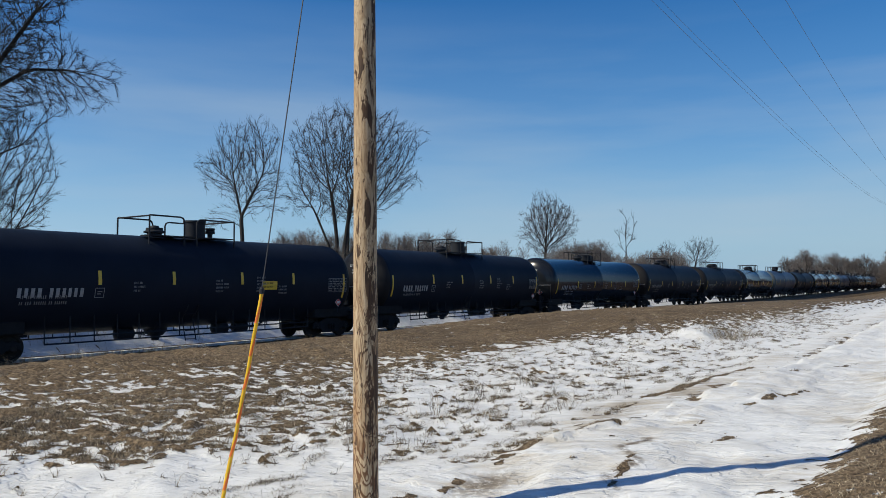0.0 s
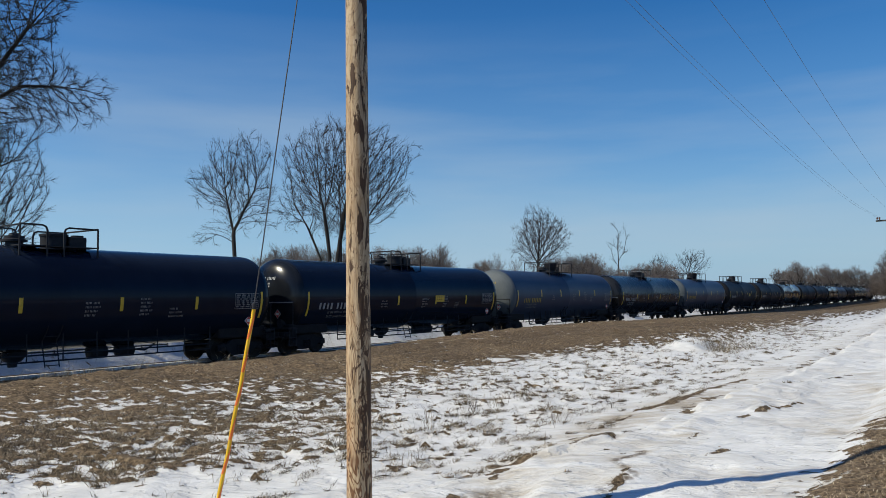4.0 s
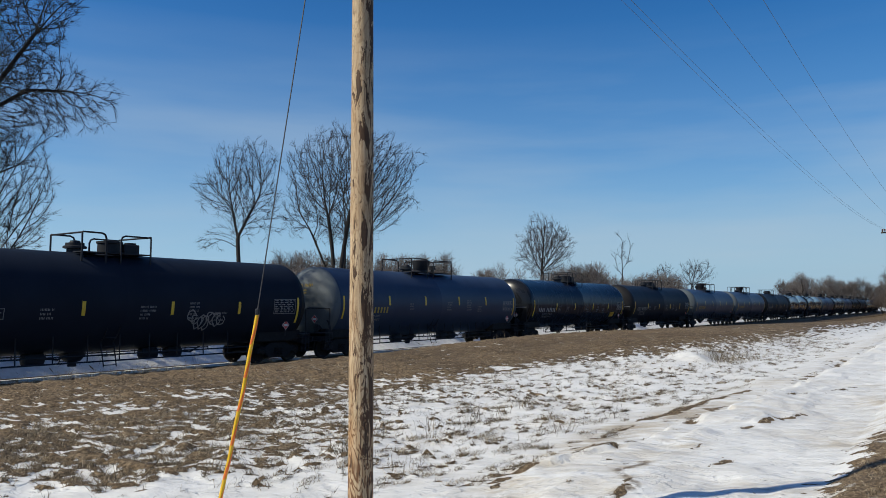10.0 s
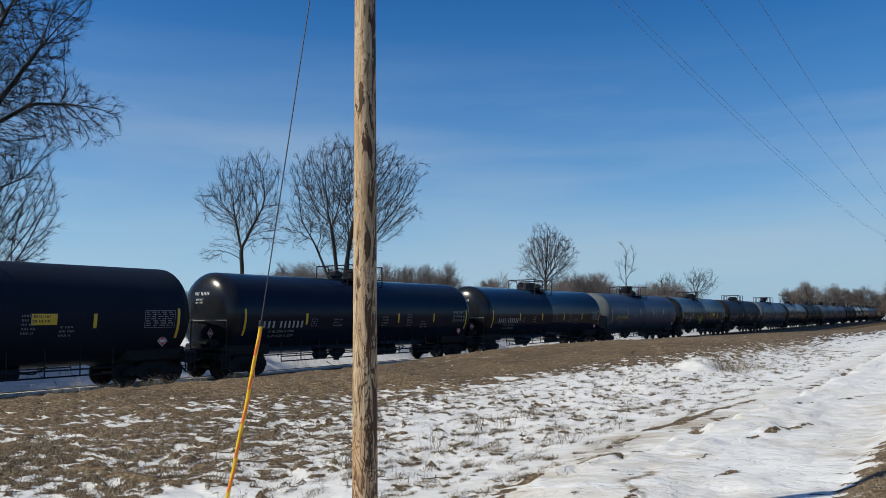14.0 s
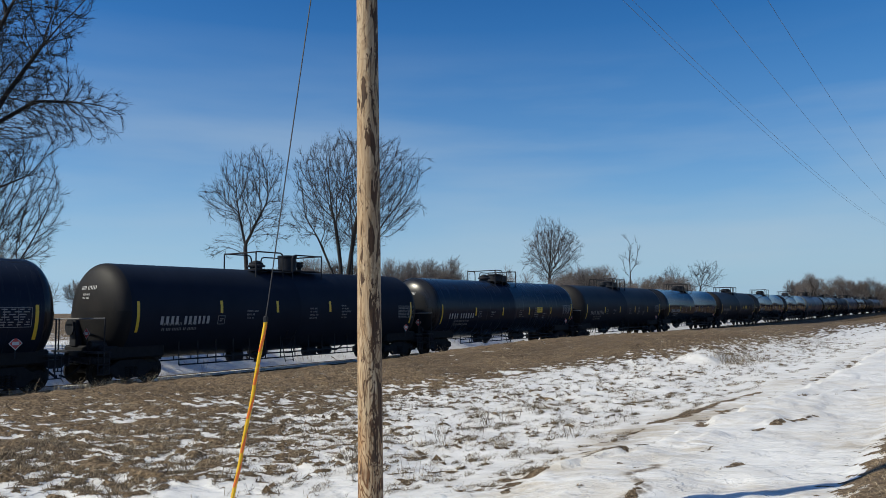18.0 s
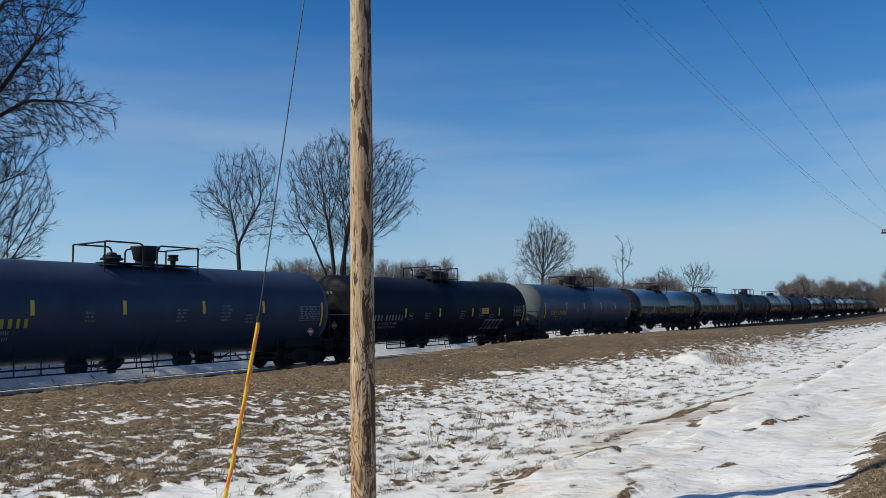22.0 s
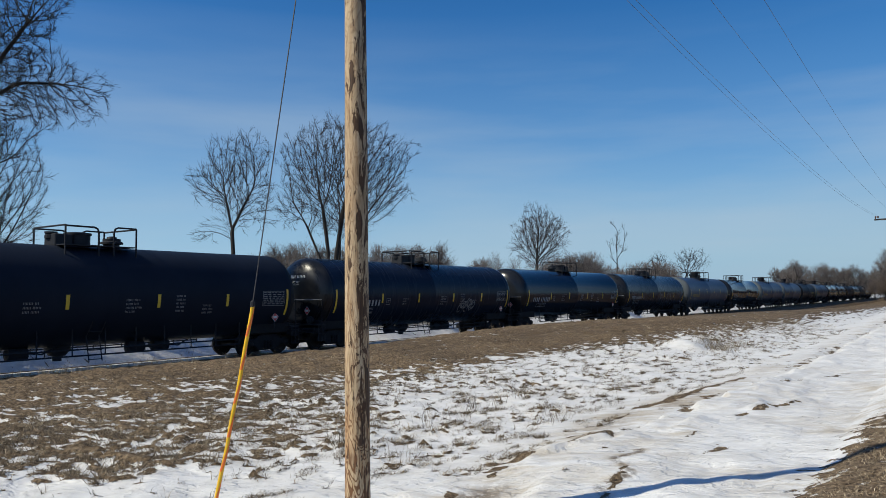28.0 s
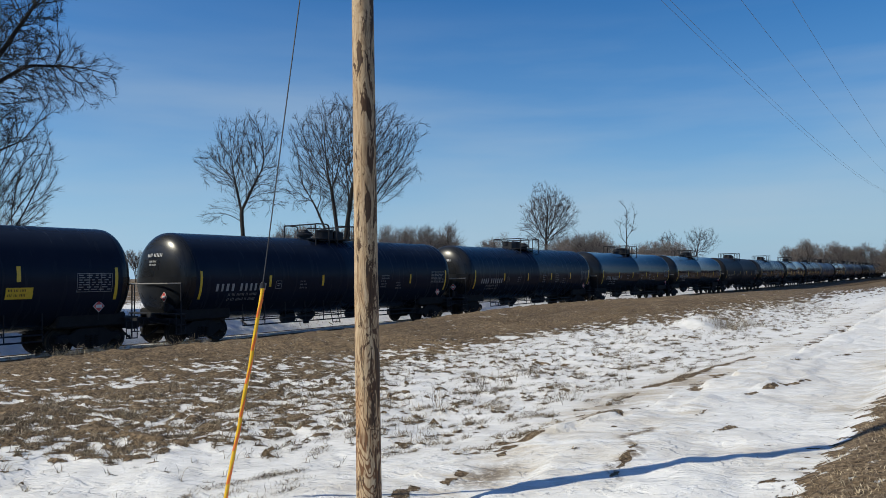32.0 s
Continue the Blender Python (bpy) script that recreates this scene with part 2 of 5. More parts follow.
def straw_mat(name, stops):
    m, nt, b = start_mat(name)
    geo = nt.nodes.new("ShaderNodeNewGeometry")
    col = ramp(nt, geo.outputs["Random Per Island"], [(0.0, stops[0]), (0.45, stops[1]), (0.8, stops[2]), (1.0, stops[3])])
    v = coords(nt)
    patchy = ramp(nt, maths(nt, "ADD", maths(nt, "MULTIPLY", noise_tex(nt, v, 7, 4, 0.6), 0.6), maths(nt, "MULTIPLY", noise_tex(nt, v, 0.6, 3), 0.4)), [(0.38, (0.45, 0.42, 0.38)), (0.5, (0.95, 0.93, 0.9)), (0.62, (1.3, 1.28, 1.22))])
    nt.links.new(mixed(nt, 1.0, col, patchy, "MULTIPLY"), b.inputs["Base Color"])
    b.inputs["Roughness"].default_value = 0.8
    return m


STRAW = straw_mat("dry_grass_blades", ((0.115, 0.087, 0.06), (0.31, 0.245, 0.168), (0.47, 0.39, 0.27), (0.62, 0.545, 0.41)))
# browner straw for near clumps, with the tufts' self-shadow put into the colour
MID_STRAW = straw_mat("brown_self_shaded_blades", ((0.07, 0.053, 0.036), (0.2, 0.157, 0.108), (0.36, 0.295, 0.205), (0.56, 0.485, 0.36)))
DARK_STRAW = straw_mat("dark_matted_blades", ((0.045, 0.032, 0.02), (0.12, 0.09, 0.054), (0.22, 0.17, 0.1), (0.34, 0.28, 0.18)))
PALE_STRAW = straw_mat("bleached_weed_stalks", ((0.2, 0.15, 0.09), (0.33, 0.26, 0.17), (0.45, 0.37, 0.26), (0.6, 0.52, 0.4)))


def ground_mat():
    """Snow over dormant grass: the cover attribute says how much of a spot lies under snow."""
    m, nt, b = start_mat("snow_and_dormant_grass")
    v = coords(nt)
    att = nt.nodes.new("ShaderNodeAttribute")
    att.attribute_name = "cover"
    rag, fine = noise_tex(nt, v, 9.0, 5, 0.65, 0.6), noise_tex(nt, v, 48, 4)
    edge = maths(nt, "ADD", maths(nt, "MULTIPLY", maths(nt, "SUBTRACT", rag, 0.5), 0.45), maths(nt, "MULTIPLY", maths(nt, "SUBTRACT", fine, 0.5), 0.5))
    level = maths(nt, "MULTIPLY", maths(nt, "ADD", edge, att.outputs["Fac"]), 16.0)
    snowy = maths(nt, "ADD", level, 0.5, True)
    # thatch colour darkened to hold the shade between the blades
    grass = ramp(nt, noise_tex(nt, v, 22, 6, 0.65), [(0.34, (0.03, 0.021, 0.013)), (0.5, (0.127, 0.093, 0.058)), (0.68, (0.33, 0.256, 0.168))])
    tint = ramp(nt, noise_tex(nt, v, 0.35, 4), [(0.35, (0.75, 0.72, 0.7)), (0.65, (1.1, 1.05, 1.0))])
    grass = mixed(nt, 1.0, grass, tint, "MULTIPLY")
    dirt_at = nt.nodes.new("ShaderNodeAttribute")
    dirt_at.attribute_name = "dirt"
    snow = ramp(nt, noise_tex(nt, v, 3.0, 6, 0.6), [(0.3, (0.66, 0.652, 0.632)), (0.6, (0.79, 0.785, 0.77))])
    soil = maths(nt, "MULTIPLY", ramp(nt, noise_tex(nt, coords(nt, (0.45, 1.4, 1), turn=-56), 1.7, 8, 0.72, 1.0), [(0.43, (0, 0, 0)), (0.6, (1, 1, 1))]), dirt_at.outputs["Fac"])
    crumbs = maths(nt, "MULTIPLY", maths(nt, "SUBTRACT", dirt_at.outputs["Fac"], 1.0, True), ramp(nt, noise_tex(nt, v, 14, 6, 0.7, 0.5), [(0.42, (0, 0, 0)), (0.52, (1, 1, 1))]))
    snow = mixed(nt, maths(nt, "MINIMUM", soil, 1.0), snow, (0.5, 0.44, 0.355))
    snow = mixed(nt, crumbs, snow, (0.13, 0.095, 0.06))
    grit = maths(nt, "MULTIPLY", ramp(nt, noise_tex(nt, v, 19, 6, 0.75, 0.4), [(0.6, (0, 0, 0)), (0.68, (1, 1, 1))]), maths(nt, "ADD", maths(nt, "MULTIPLY", dirt_at.outputs["Fac"], 0.7), 0.15, True))
    snow = mixed(nt, grit, snow, (0.34, 0.28, 0.21))
    crust = noise_tex(nt, coords(nt, (0.6, 1.2, 1), turn=-56), 1.6, 7, 0.6, 0.3)
    nt.links.new(mixed(nt, snowy, grass, snow), b.inputs["Base Color"])
    nt.links.new(maths(nt, "SUBTRACT", 0.9, maths(nt, "MULTIPLY", snowy, 0.35)), b.inputs["Roughness"])
    b.inputs["Specular IOR Level"].default_value = 0.25
    # wind-carved crust: low ledges, fine ripples and grain
    ledge = ramp(nt, crust, [(0.44, (0, 0, 0)), (0.47, (0.45, 0.45, 0.45)), (0.53, (0.55, 0.55, 0.55)), (0.56, (1, 1, 1))])
    chips = ramp(nt, noise_tex(nt, coords(nt, (0.5, 1.3, 1), turn=-62), 5.0, 5, 0.6, 0.8), [(0.47, (0, 0, 0)), (0.53, (1, 1, 1))])
    grain = noise_tex(nt, v, 130, 3, 0.6)
    drift = maths(nt, "ADD", maths(nt, "MULTIPLY", ledge, 0.22), maths(nt, "ADD", maths(nt, "MULTIPLY", rag, 0.11), maths(nt, "ADD", maths(nt, "MULTIPLY", chips, 0.045), maths(nt, "MULTIPLY", fine, 0.03))))
    drift = maths(nt, "ADD", drift, maths(nt, "MULTIPLY", grain, 0.012))
    bump(nt, b, maths(nt, "ADD", drift, maths(nt, "MULTIPLY", snowy, 0.25)), 1.0, 0.11)
    return m


GROUND = ground_mat()


def pole_mat():
    """Shaved timber: pale sapwood, brown bark islands stretched along the grain, knots."""
    m, nt, b = start_mat("shaved_pole_timber")
    grain = noise_tex(nt, coords(nt, (1, 1, 0.07)), 60, 6, 0.65, 0.4)
    swirl = noise_tex(nt, coords(nt, (1, 1, 0.3)), 7.0, 2, 0.5, 1.2)
    island = noise_tex(nt, coords(nt, (1, 1, 0.2)), 17, 6, 0.66, 1.0)
    crack = noise_tex(nt, coords(nt, (1, 1, 0.03)), 110, 3, 0.5, 0.3)
    where = nt.nodes.new("ShaderNodeSeparateXYZ")
    nt.links.new(coords(nt), where.inputs[0])
    low = node(nt, "ShaderNodeMapRange")
    for key, value in (("From Min", 2.6), ("From Max", 1.2)):
        low.inputs[key].default_value = value
    nt.links.new(where.outputs["Z"], low.inputs["Value"])
    base = ramp(nt, grain, [(0.3, (0.2, 0.125, 0.065)), (0.45, (0.43, 0.31, 0.182)), (0.7, (0.6, 0.465, 0.31))])
    worn = maths(nt, "ADD", maths(nt, "MULTIPLY", low.outputs["Result"], 0.62), 0.36)
    tan = ramp(nt, noise_tex(nt, coords(nt, (1, 1, 0.25)), 6, 4, 0.6), [(0.45, (0, 0, 0)), (0.65, (1, 1, 1))])
    base = mixed(nt, maths(nt, "MULTIPLY", tan, maths(nt, "MULTIPLY", worn, 0.85)), base, (0.36, 0.185, 0.07))
    # growth rings cut open by the shaving
    rings = maths(nt, "FRACT", maths(nt, "MULTIPLY", swirl, 11.0))
    rings = ramp(nt, rings, [(0.0, (0, 0, 0)), (0.42, (0.1, 0.1, 0.1)), (0.56, (1, 1, 1)), (0.74, (0.9, 0.9, 0.9)), (0.82, (0.1, 0.1, 0.1)), (1.0, (0, 0, 0))])
    base = mixed(nt, maths(nt, "MULTIPLY", rings, worn), base, (0.13, 0.05, 0.015))
    # strips of bark left on, more of them towards +X and -Y
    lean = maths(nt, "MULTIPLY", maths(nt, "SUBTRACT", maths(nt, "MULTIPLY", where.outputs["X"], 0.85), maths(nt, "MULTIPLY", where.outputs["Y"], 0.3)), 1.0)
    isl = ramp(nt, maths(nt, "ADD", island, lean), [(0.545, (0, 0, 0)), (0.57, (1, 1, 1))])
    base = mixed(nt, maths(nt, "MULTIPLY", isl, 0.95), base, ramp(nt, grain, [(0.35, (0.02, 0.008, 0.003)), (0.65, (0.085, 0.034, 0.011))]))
    base = mixed(nt, ramp(nt, crack, [(0.31, (0.75, 0.75, 0.75)), (0.37, (0, 0, 0))]), base, (0.09, 0.05, 0.025))
    knots = node(nt, "ShaderNodeTexVoronoi", Scale=4.2)
    nt.links.new(coords(nt, (1, 1, 0.6)), knots.inputs["Vector"])
    base = mixed(nt, ramp(nt, knots.outputs["Distance"], [(0.06, (1, 1, 1)), (0.085, (0.0, 0.0, 0.0))]), base, (0.04, 0.022, 0.012))
    nt.links.new(base, b.inputs["Base Color"])
    b.inputs["Roughness"].default_value = 0.75
    bump(nt, b, maths(nt, "ADD", grain, maths(nt, "MULTIPLY", isl, 0.6)), 0.5, 0.008)
    return m


POLE_WOOD = pole_mat()

# ---- mesh helpers ----
def part(name, bm, material, parent=None, label=""):
    """Links a bmesh as one mesh object, under its parent."""
    me = bpy.data.meshes.new(name)
    bm.to_mesh(me)
    bm.free()
    return mesh_part(name, me, material, parent, label)


def mesh_part(name, me, material, parent=None, label=""):
    if material and not me.materials:
        me.materials.append(material)
    ob = new(name, me)
    if parent:
        ob.parent = parent
    if label:
        ob["label"] = label
    return ob


def smooth(ob, angle=40):
    ob.data.shade_smooth()
    ob.data.set_sharp_from_angle(angle=radians(angle))
    return ob


def add_box(bm, x0, x1, y0, y1, z0, z1, bevel=0.0):
    vs = bmesh.ops.create_cube(bm, size=1.0)["verts"]
    for v in vs:
        v.co = Vector(((x0 + x1) / 2 + v.co.x * (x1 - x0), (y0 + y1) / 2 + v.co.y * (y1 - y0), (z0 + z1) / 2 + v.co.z * (z1 - z0)))
    if bevel:
        es = list({e for v in vs for e in v.link_edges})
        bmesh.ops.bevel(bm, geom=es, offset=bevel, segments=1, affect="EDGES")


def add_tube(bm, pts, r, sides=6, r_end=None):
    """A round bar along points."""
    pts = [Vector(p) for p in pts]
    rings = []
    for i, p in enumerate(pts):
        d = (pts[min(i + 1, len(pts) - 1)] - pts[max(i - 1, 0)]).normalized()
        a = d.orthogonal().normalized() if not rings else (axis - d * axis.dot(d)).normalized()
        axis = a
        c = d.cross(a)
        rr = r if r_end is None else r + (r_end - r) * i / (len(pts) - 1)
        rings.append([bm.verts.new(p + (a * math.cos(2 * math.pi * k / sides) + c * math.sin(2 * math.pi * k / sides)) * rr) for k in range(sides)])
    for lo, hi in zip(rings, rings[1:]):
        for k in range(sides):
            bm.faces.new((lo[k], lo[(k + 1) % sides], hi[(k + 1) % sides], hi[k]))
    bm.faces.new(rings[0][::-1])
    bm.faces.new(rings[-1])


def add_lathe(bm, profile, sides, axis="z", at=(0, 0, 0)):
    """Turns (radius, height) pairs round an axis through at."""
    rings = []
    for r, h in profile:
        ring = []
        for k in range(sides):
            a = 2 * math.pi * k / sides
            p = (r * math.cos(a), r * math.sin(a), h)
            if axis == "x":
                p = (h, r * math.cos(a), r * math.sin(a))
            elif axis == "y":
                p = (r * math.sin(a), h, r * math.cos(a))
            ring.append(bm.verts.new(Vector(p) + Vector(at)))
        rings.append(ring)
    for lo, hi in zip(rings, rings[1:]):
        for k in range(sides):
            bm.faces.new((lo[k], lo[(k + 1) % sides], hi[(k + 1) % sides], hi[k]))
    bm.faces.new(rings[0][::-1])
    bm.faces.new(rings[-1])
    bmesh.ops.recalc_face_normals(bm, faces=bm.faces)


def thing(name, m, label, category, group=""):
    ob = new(name)
    ob.empty_display_size = 0.3
    ob.matrix_world = m
    return tagged(ob, label, category, group)


# ---- the ground ----
# a runs along the railway (away to the right), d from the camera towards the rails
UX, UY = 0.5627, 0.8267
TRACK_D, TRACK_A = 24.46, 22.98


def place(a, d):
    return a * UX - d * UY, a * UY + d * UX


PROFILE = [(-4000, 1.0), (-60, 0.95), (-1, 0.86), (0.45, 0.83), (0.85, 0.76), (1.15, 0.64), (2.2, 0.6), (3.1, 0.61), (3.7, 0.6), (4.3, 0.55), (5.2, 0.51),
           (7.5, 0.55), (11, 0.68), (14, 0.77), (15.4, 0.77), (16.6, 0.62), (18.8, -0.1), (20.4, -0.5), (21.4, -0.42), (22.4, -0.07), (23.2, -0.035), (23.6, -0.045), (24.0, -0.02), (25.0, -0.02), (25.4, -0.03), (26.6, -0.15), (28.0, -0.62),
           (28.9, -0.66), (31.2, 0.72), (34.5, 0.9), (38, 0.8), (60, 0.9), (110, 1.1), (400, 1.4), (4500, 1.6)]
PD, PZ = np.array([p[0] for p in PROFILE]), np.array([p[1] for p in PROFILE])


def graded(stops):
    """Grid lines: (from, to, step) runs, then growing steps outwards."""
    out = []
    for lo, hi, step in stops:
        n = max(1, round((hi - lo) / step))
        out += [lo + (hi - lo) * i / n for i in range(n)]
    lo, hi = [stops[0][0]], [stops[-1][1]]
    step = stops[0][2]
    while lo[-1] > -3500:
        step *= 1.3
        lo.append(lo[-1] - step)
    step = stops[-1][2]
    while hi[-1] < 3500:
        step *= 1.25
        hi.append(hi[-1] + step)
    return np.array(lo[:0:-1] + out + hi)


def wave_field(a, d, size, seed):
    """Smooth pseudo-random relief from a sum of turned sine waves."""
    r = np.random.RandomState(seed)
    total = np.zeros_like(a)
    for k in range(9):
        ang, f = r.uniform(0, math.pi), (0.6 + 1.1 * r.rand()) * 2 * math.pi / size
        total += np.sin((a * math.cos(ang) + d * math.sin(ang)) * f + r.uniform(0, 6.3) + 1.3 * np.sin(a * f * 0.37 + k) + 0.9 * np.sin(d * f * 0.43 + 2 * k))
    return total / 4.5


LATTICE = np.random.RandomState(77).rand(256, 256)


def lattice_noise(x, y):
    i, j = np.floor(x).astype(int), np.floor(y).astype(int)
    u, v = x - i, y - j
    u, v = u * u * (3 - 2 * u), v * v * (3 - 2 * v)
    g = lambda p, q: LATTICE[p % 256, q % 256]
    return (g(i, j) * (1 - u) + g(i + 1, j) * u) * (1 - v) + (g(i, j + 1) * (1 - u) + g(i + 1, j + 1) * u) * v


def clouds(a, d, size, octaves=4, gain=0.55):
    """Fractal noise about 0.5."""
    total, amp, norm = 0.0, 1.0, 0.0
    for k in range(octaves):
        f = 2.0 ** k / size
        c, sn = math.cos(0.7 * k), math.sin(0.7 * k)
        total = total + amp * lattice_noise((a * c - d * sn) * f + 17.3 * k, (a * sn + d * c) * f + 5.1 * k)
        norm += amp
        amp *= gain
    return total / norm


def snow_level(a, d):
    """Above zero lies snow, below it grass shows."""
    x, y = a * UX - d * UY, a * UY + d * UX
    return 0.62 * (cover_of(a, d) - 0.5) + 0.3 * (clouds(x * 0.8, y * 1.5, 0.42, 3, 0.6) - 0.5) + 0.85 * (clouds(x + 40, y * 1.3, 0.16, 2, 0.6) - 0.5) + 1.15 * (clouds(x * 0.8, y + 9, 0.085, 2, 0.6) - 0.5)


BANK_D = [-4000, 4.2, 5.2, 6.2, 8.6, 10, 14.5, 16.5, 18.8, 20.4]
BANK_Z = [1.0, 0.53, 0.52, 0.6, 0.93, 0.99, 1.0, 0.8, 0.0, -0.5]


def relief(a, d):
    """Height of the ground: a gentle rise near the pole, a steeper bank farther on that swings in towards the lane."""
    z = np.interp(d, PD, PZ)
    crest = np.interp(a, [46, 60, 82, 110, 200], [14.5, 11.5, 8.8, 7.0, 6.0])
    d2 = np.where(d < crest, 4.2 + (d - 4.2) * 10.3 / (crest - 4.2), 14.5 + (d - crest) * 5.9 / (20.4 - crest))
    w = np.clip((a - 17) / 13, 0, 1)
    w = w * w * (3 - 2 * w) * ((d > 4.2) & (d < 20.4))
    z = z * (1 - w) + (np.interp(d2, BANK_D, BANK_Z) + np.interp(a, [18, 22, 30, 37, 46, 62, 105, 180], [0.1, 0.13, 0.09, 0.04, -0.06, -0.06, -0.42, -0.6]) * np.clip((d - 4.2) / 3, 0, 1)) * w
    near = np.clip(1 - np.abs(a - 15) / 160, 0, 1)
    off_track = np.clip((np.abs(d - TRACK_D) - 2.6) / 1.5, 0, 1)
    z = z + near * off_track * (0.035 * wave_field(a, d, 5.0, 1) + 0.012 * wave_field(a, d, 1.4, 2) * np.clip((d - 3.8) / 1.5, 0.3, 1) + 0.035 * (clouds(a, d, 0.6, 3) - 0.5))
    lane = np.clip(1 - np.abs(d - 2.4) / 2.2, 0, 1)
    crust = np.clip((clouds(a * 0.55 + 7, d * 1.2, 1.1, 4, 0.55) - 0.5) * 12, -1, 1)
    z = z + near * lane * (0.03 * crust + 0.02 * (clouds(a, d * 1.3, 0.6, 3, 0.5) - 0.5) - 0.03 * np.exp(-((d - 1.55) / 0.16) ** 2) - 0.03 * np.exp(-((d - 3.05) / 0.16) ** 2))
    # scoured hollow beside the lane near the pole, with a drift behind it
    hollow = np.clip((6.9 - a) / 0.8, 0, 1) * np.clip((d - 3.2 - 0.1 * np.sin(a * 5)) / 0.22, 0, 1) * np.clip((4.5 - d) / 0.7, 0, 1)
    z = z - 0.1 * hollow
    # broken crust heaped along the lane's edge
    for ca, cd, ra, rd, high in ((12.2, 2.5, 0.9, 0.08, 0.06), (13.6, 2.15, 0.8, 0.08, 0.05), (15.5, 2.9, 1.1, 0.1, 0.06), (10.4, 2.9, 0.6, 0.07, 0.05)):
        far_side = (d - cd - 0.25 * (ca - a) * 0.5) / rd
        z = z + 1.5 * high * np.exp(-np.where(a > ca, (a - ca) / (0.3 * ra), (a - ca) / ra) ** 2) * np.exp(-np.where(far_side > 0, far_side * 1.6, far_side * 0.45) ** 2)
    # undercut ledge of drift at the lane's edge, broken off at its far end
    foot_d = np.interp(a, [7.2, 7.8, 8.4, 8.95], [3.78, 3.64, 3.52, 3.44]) + 0.035 * np.sin(a * 13) + 0.05 * (clouds(a, d * 0, 0.25, 2) - 0.5)
    rise = np.clip((a - 7.1) / 0.35, 0, 1) * np.clip((9.0 - a) / 0.12, 0, 1) * (0.9 + 0.25 * np.sin(a * 5.6 - 2.2))
    z = z + 0.085 * rise * np.clip((d - foot_d) / 0.05, 0, 1) * np.clip(1 - (d - foot_d - 0.1) / 0.45, 0, 1)
    # wind drifts across the bank, a scalloped lip along the lane's edge
    bank = np.clip(1 - np.abs(d - 6.8) / 3.2, 0, 1)
    z = z + near * bank * (0.035 * wave_field(a * 0.8 - d * 0.5, d * 0.4 + a * 0.2, 1.6, 4) + 0.01 * wave_field(a - d * 0.7, d * 0.5, 0.5, 9))
    lip = lane_lip(a) - 0.08
    z = z + near * (0.05 + np.clip(0.4 * (clouds(a + 3, d * 0 + 8, 1.3, 2) - 0.45), 0, 0.07)) * np.exp(-np.where(d < lip, (d - lip) / 0.7, (d - lip) / 0.07) ** 2)
    z = z + 0.22 * np.exp(-((a - 24.6) / 1.3) ** 4 - ((d - 7.0) / 0.6) ** 4)
    return z


def lane_lip(a):
    """Where the drift along the lane ends."""
    return np.interp(a, [4.5, 5.3, 6.16, 6.82, 7.75, 8.54, 9.85, 11.64, 14.15, 17.9, 30, 120], [4.6, 4.42, 4.25, 3.97, 3.77, 3.51, 3.44, 3.35, 3.16, 2.93, 2.9, 2.9]) + 0.05 * np.sin(a * 4.3) + 0.04 * np.sin(a * 9.1)


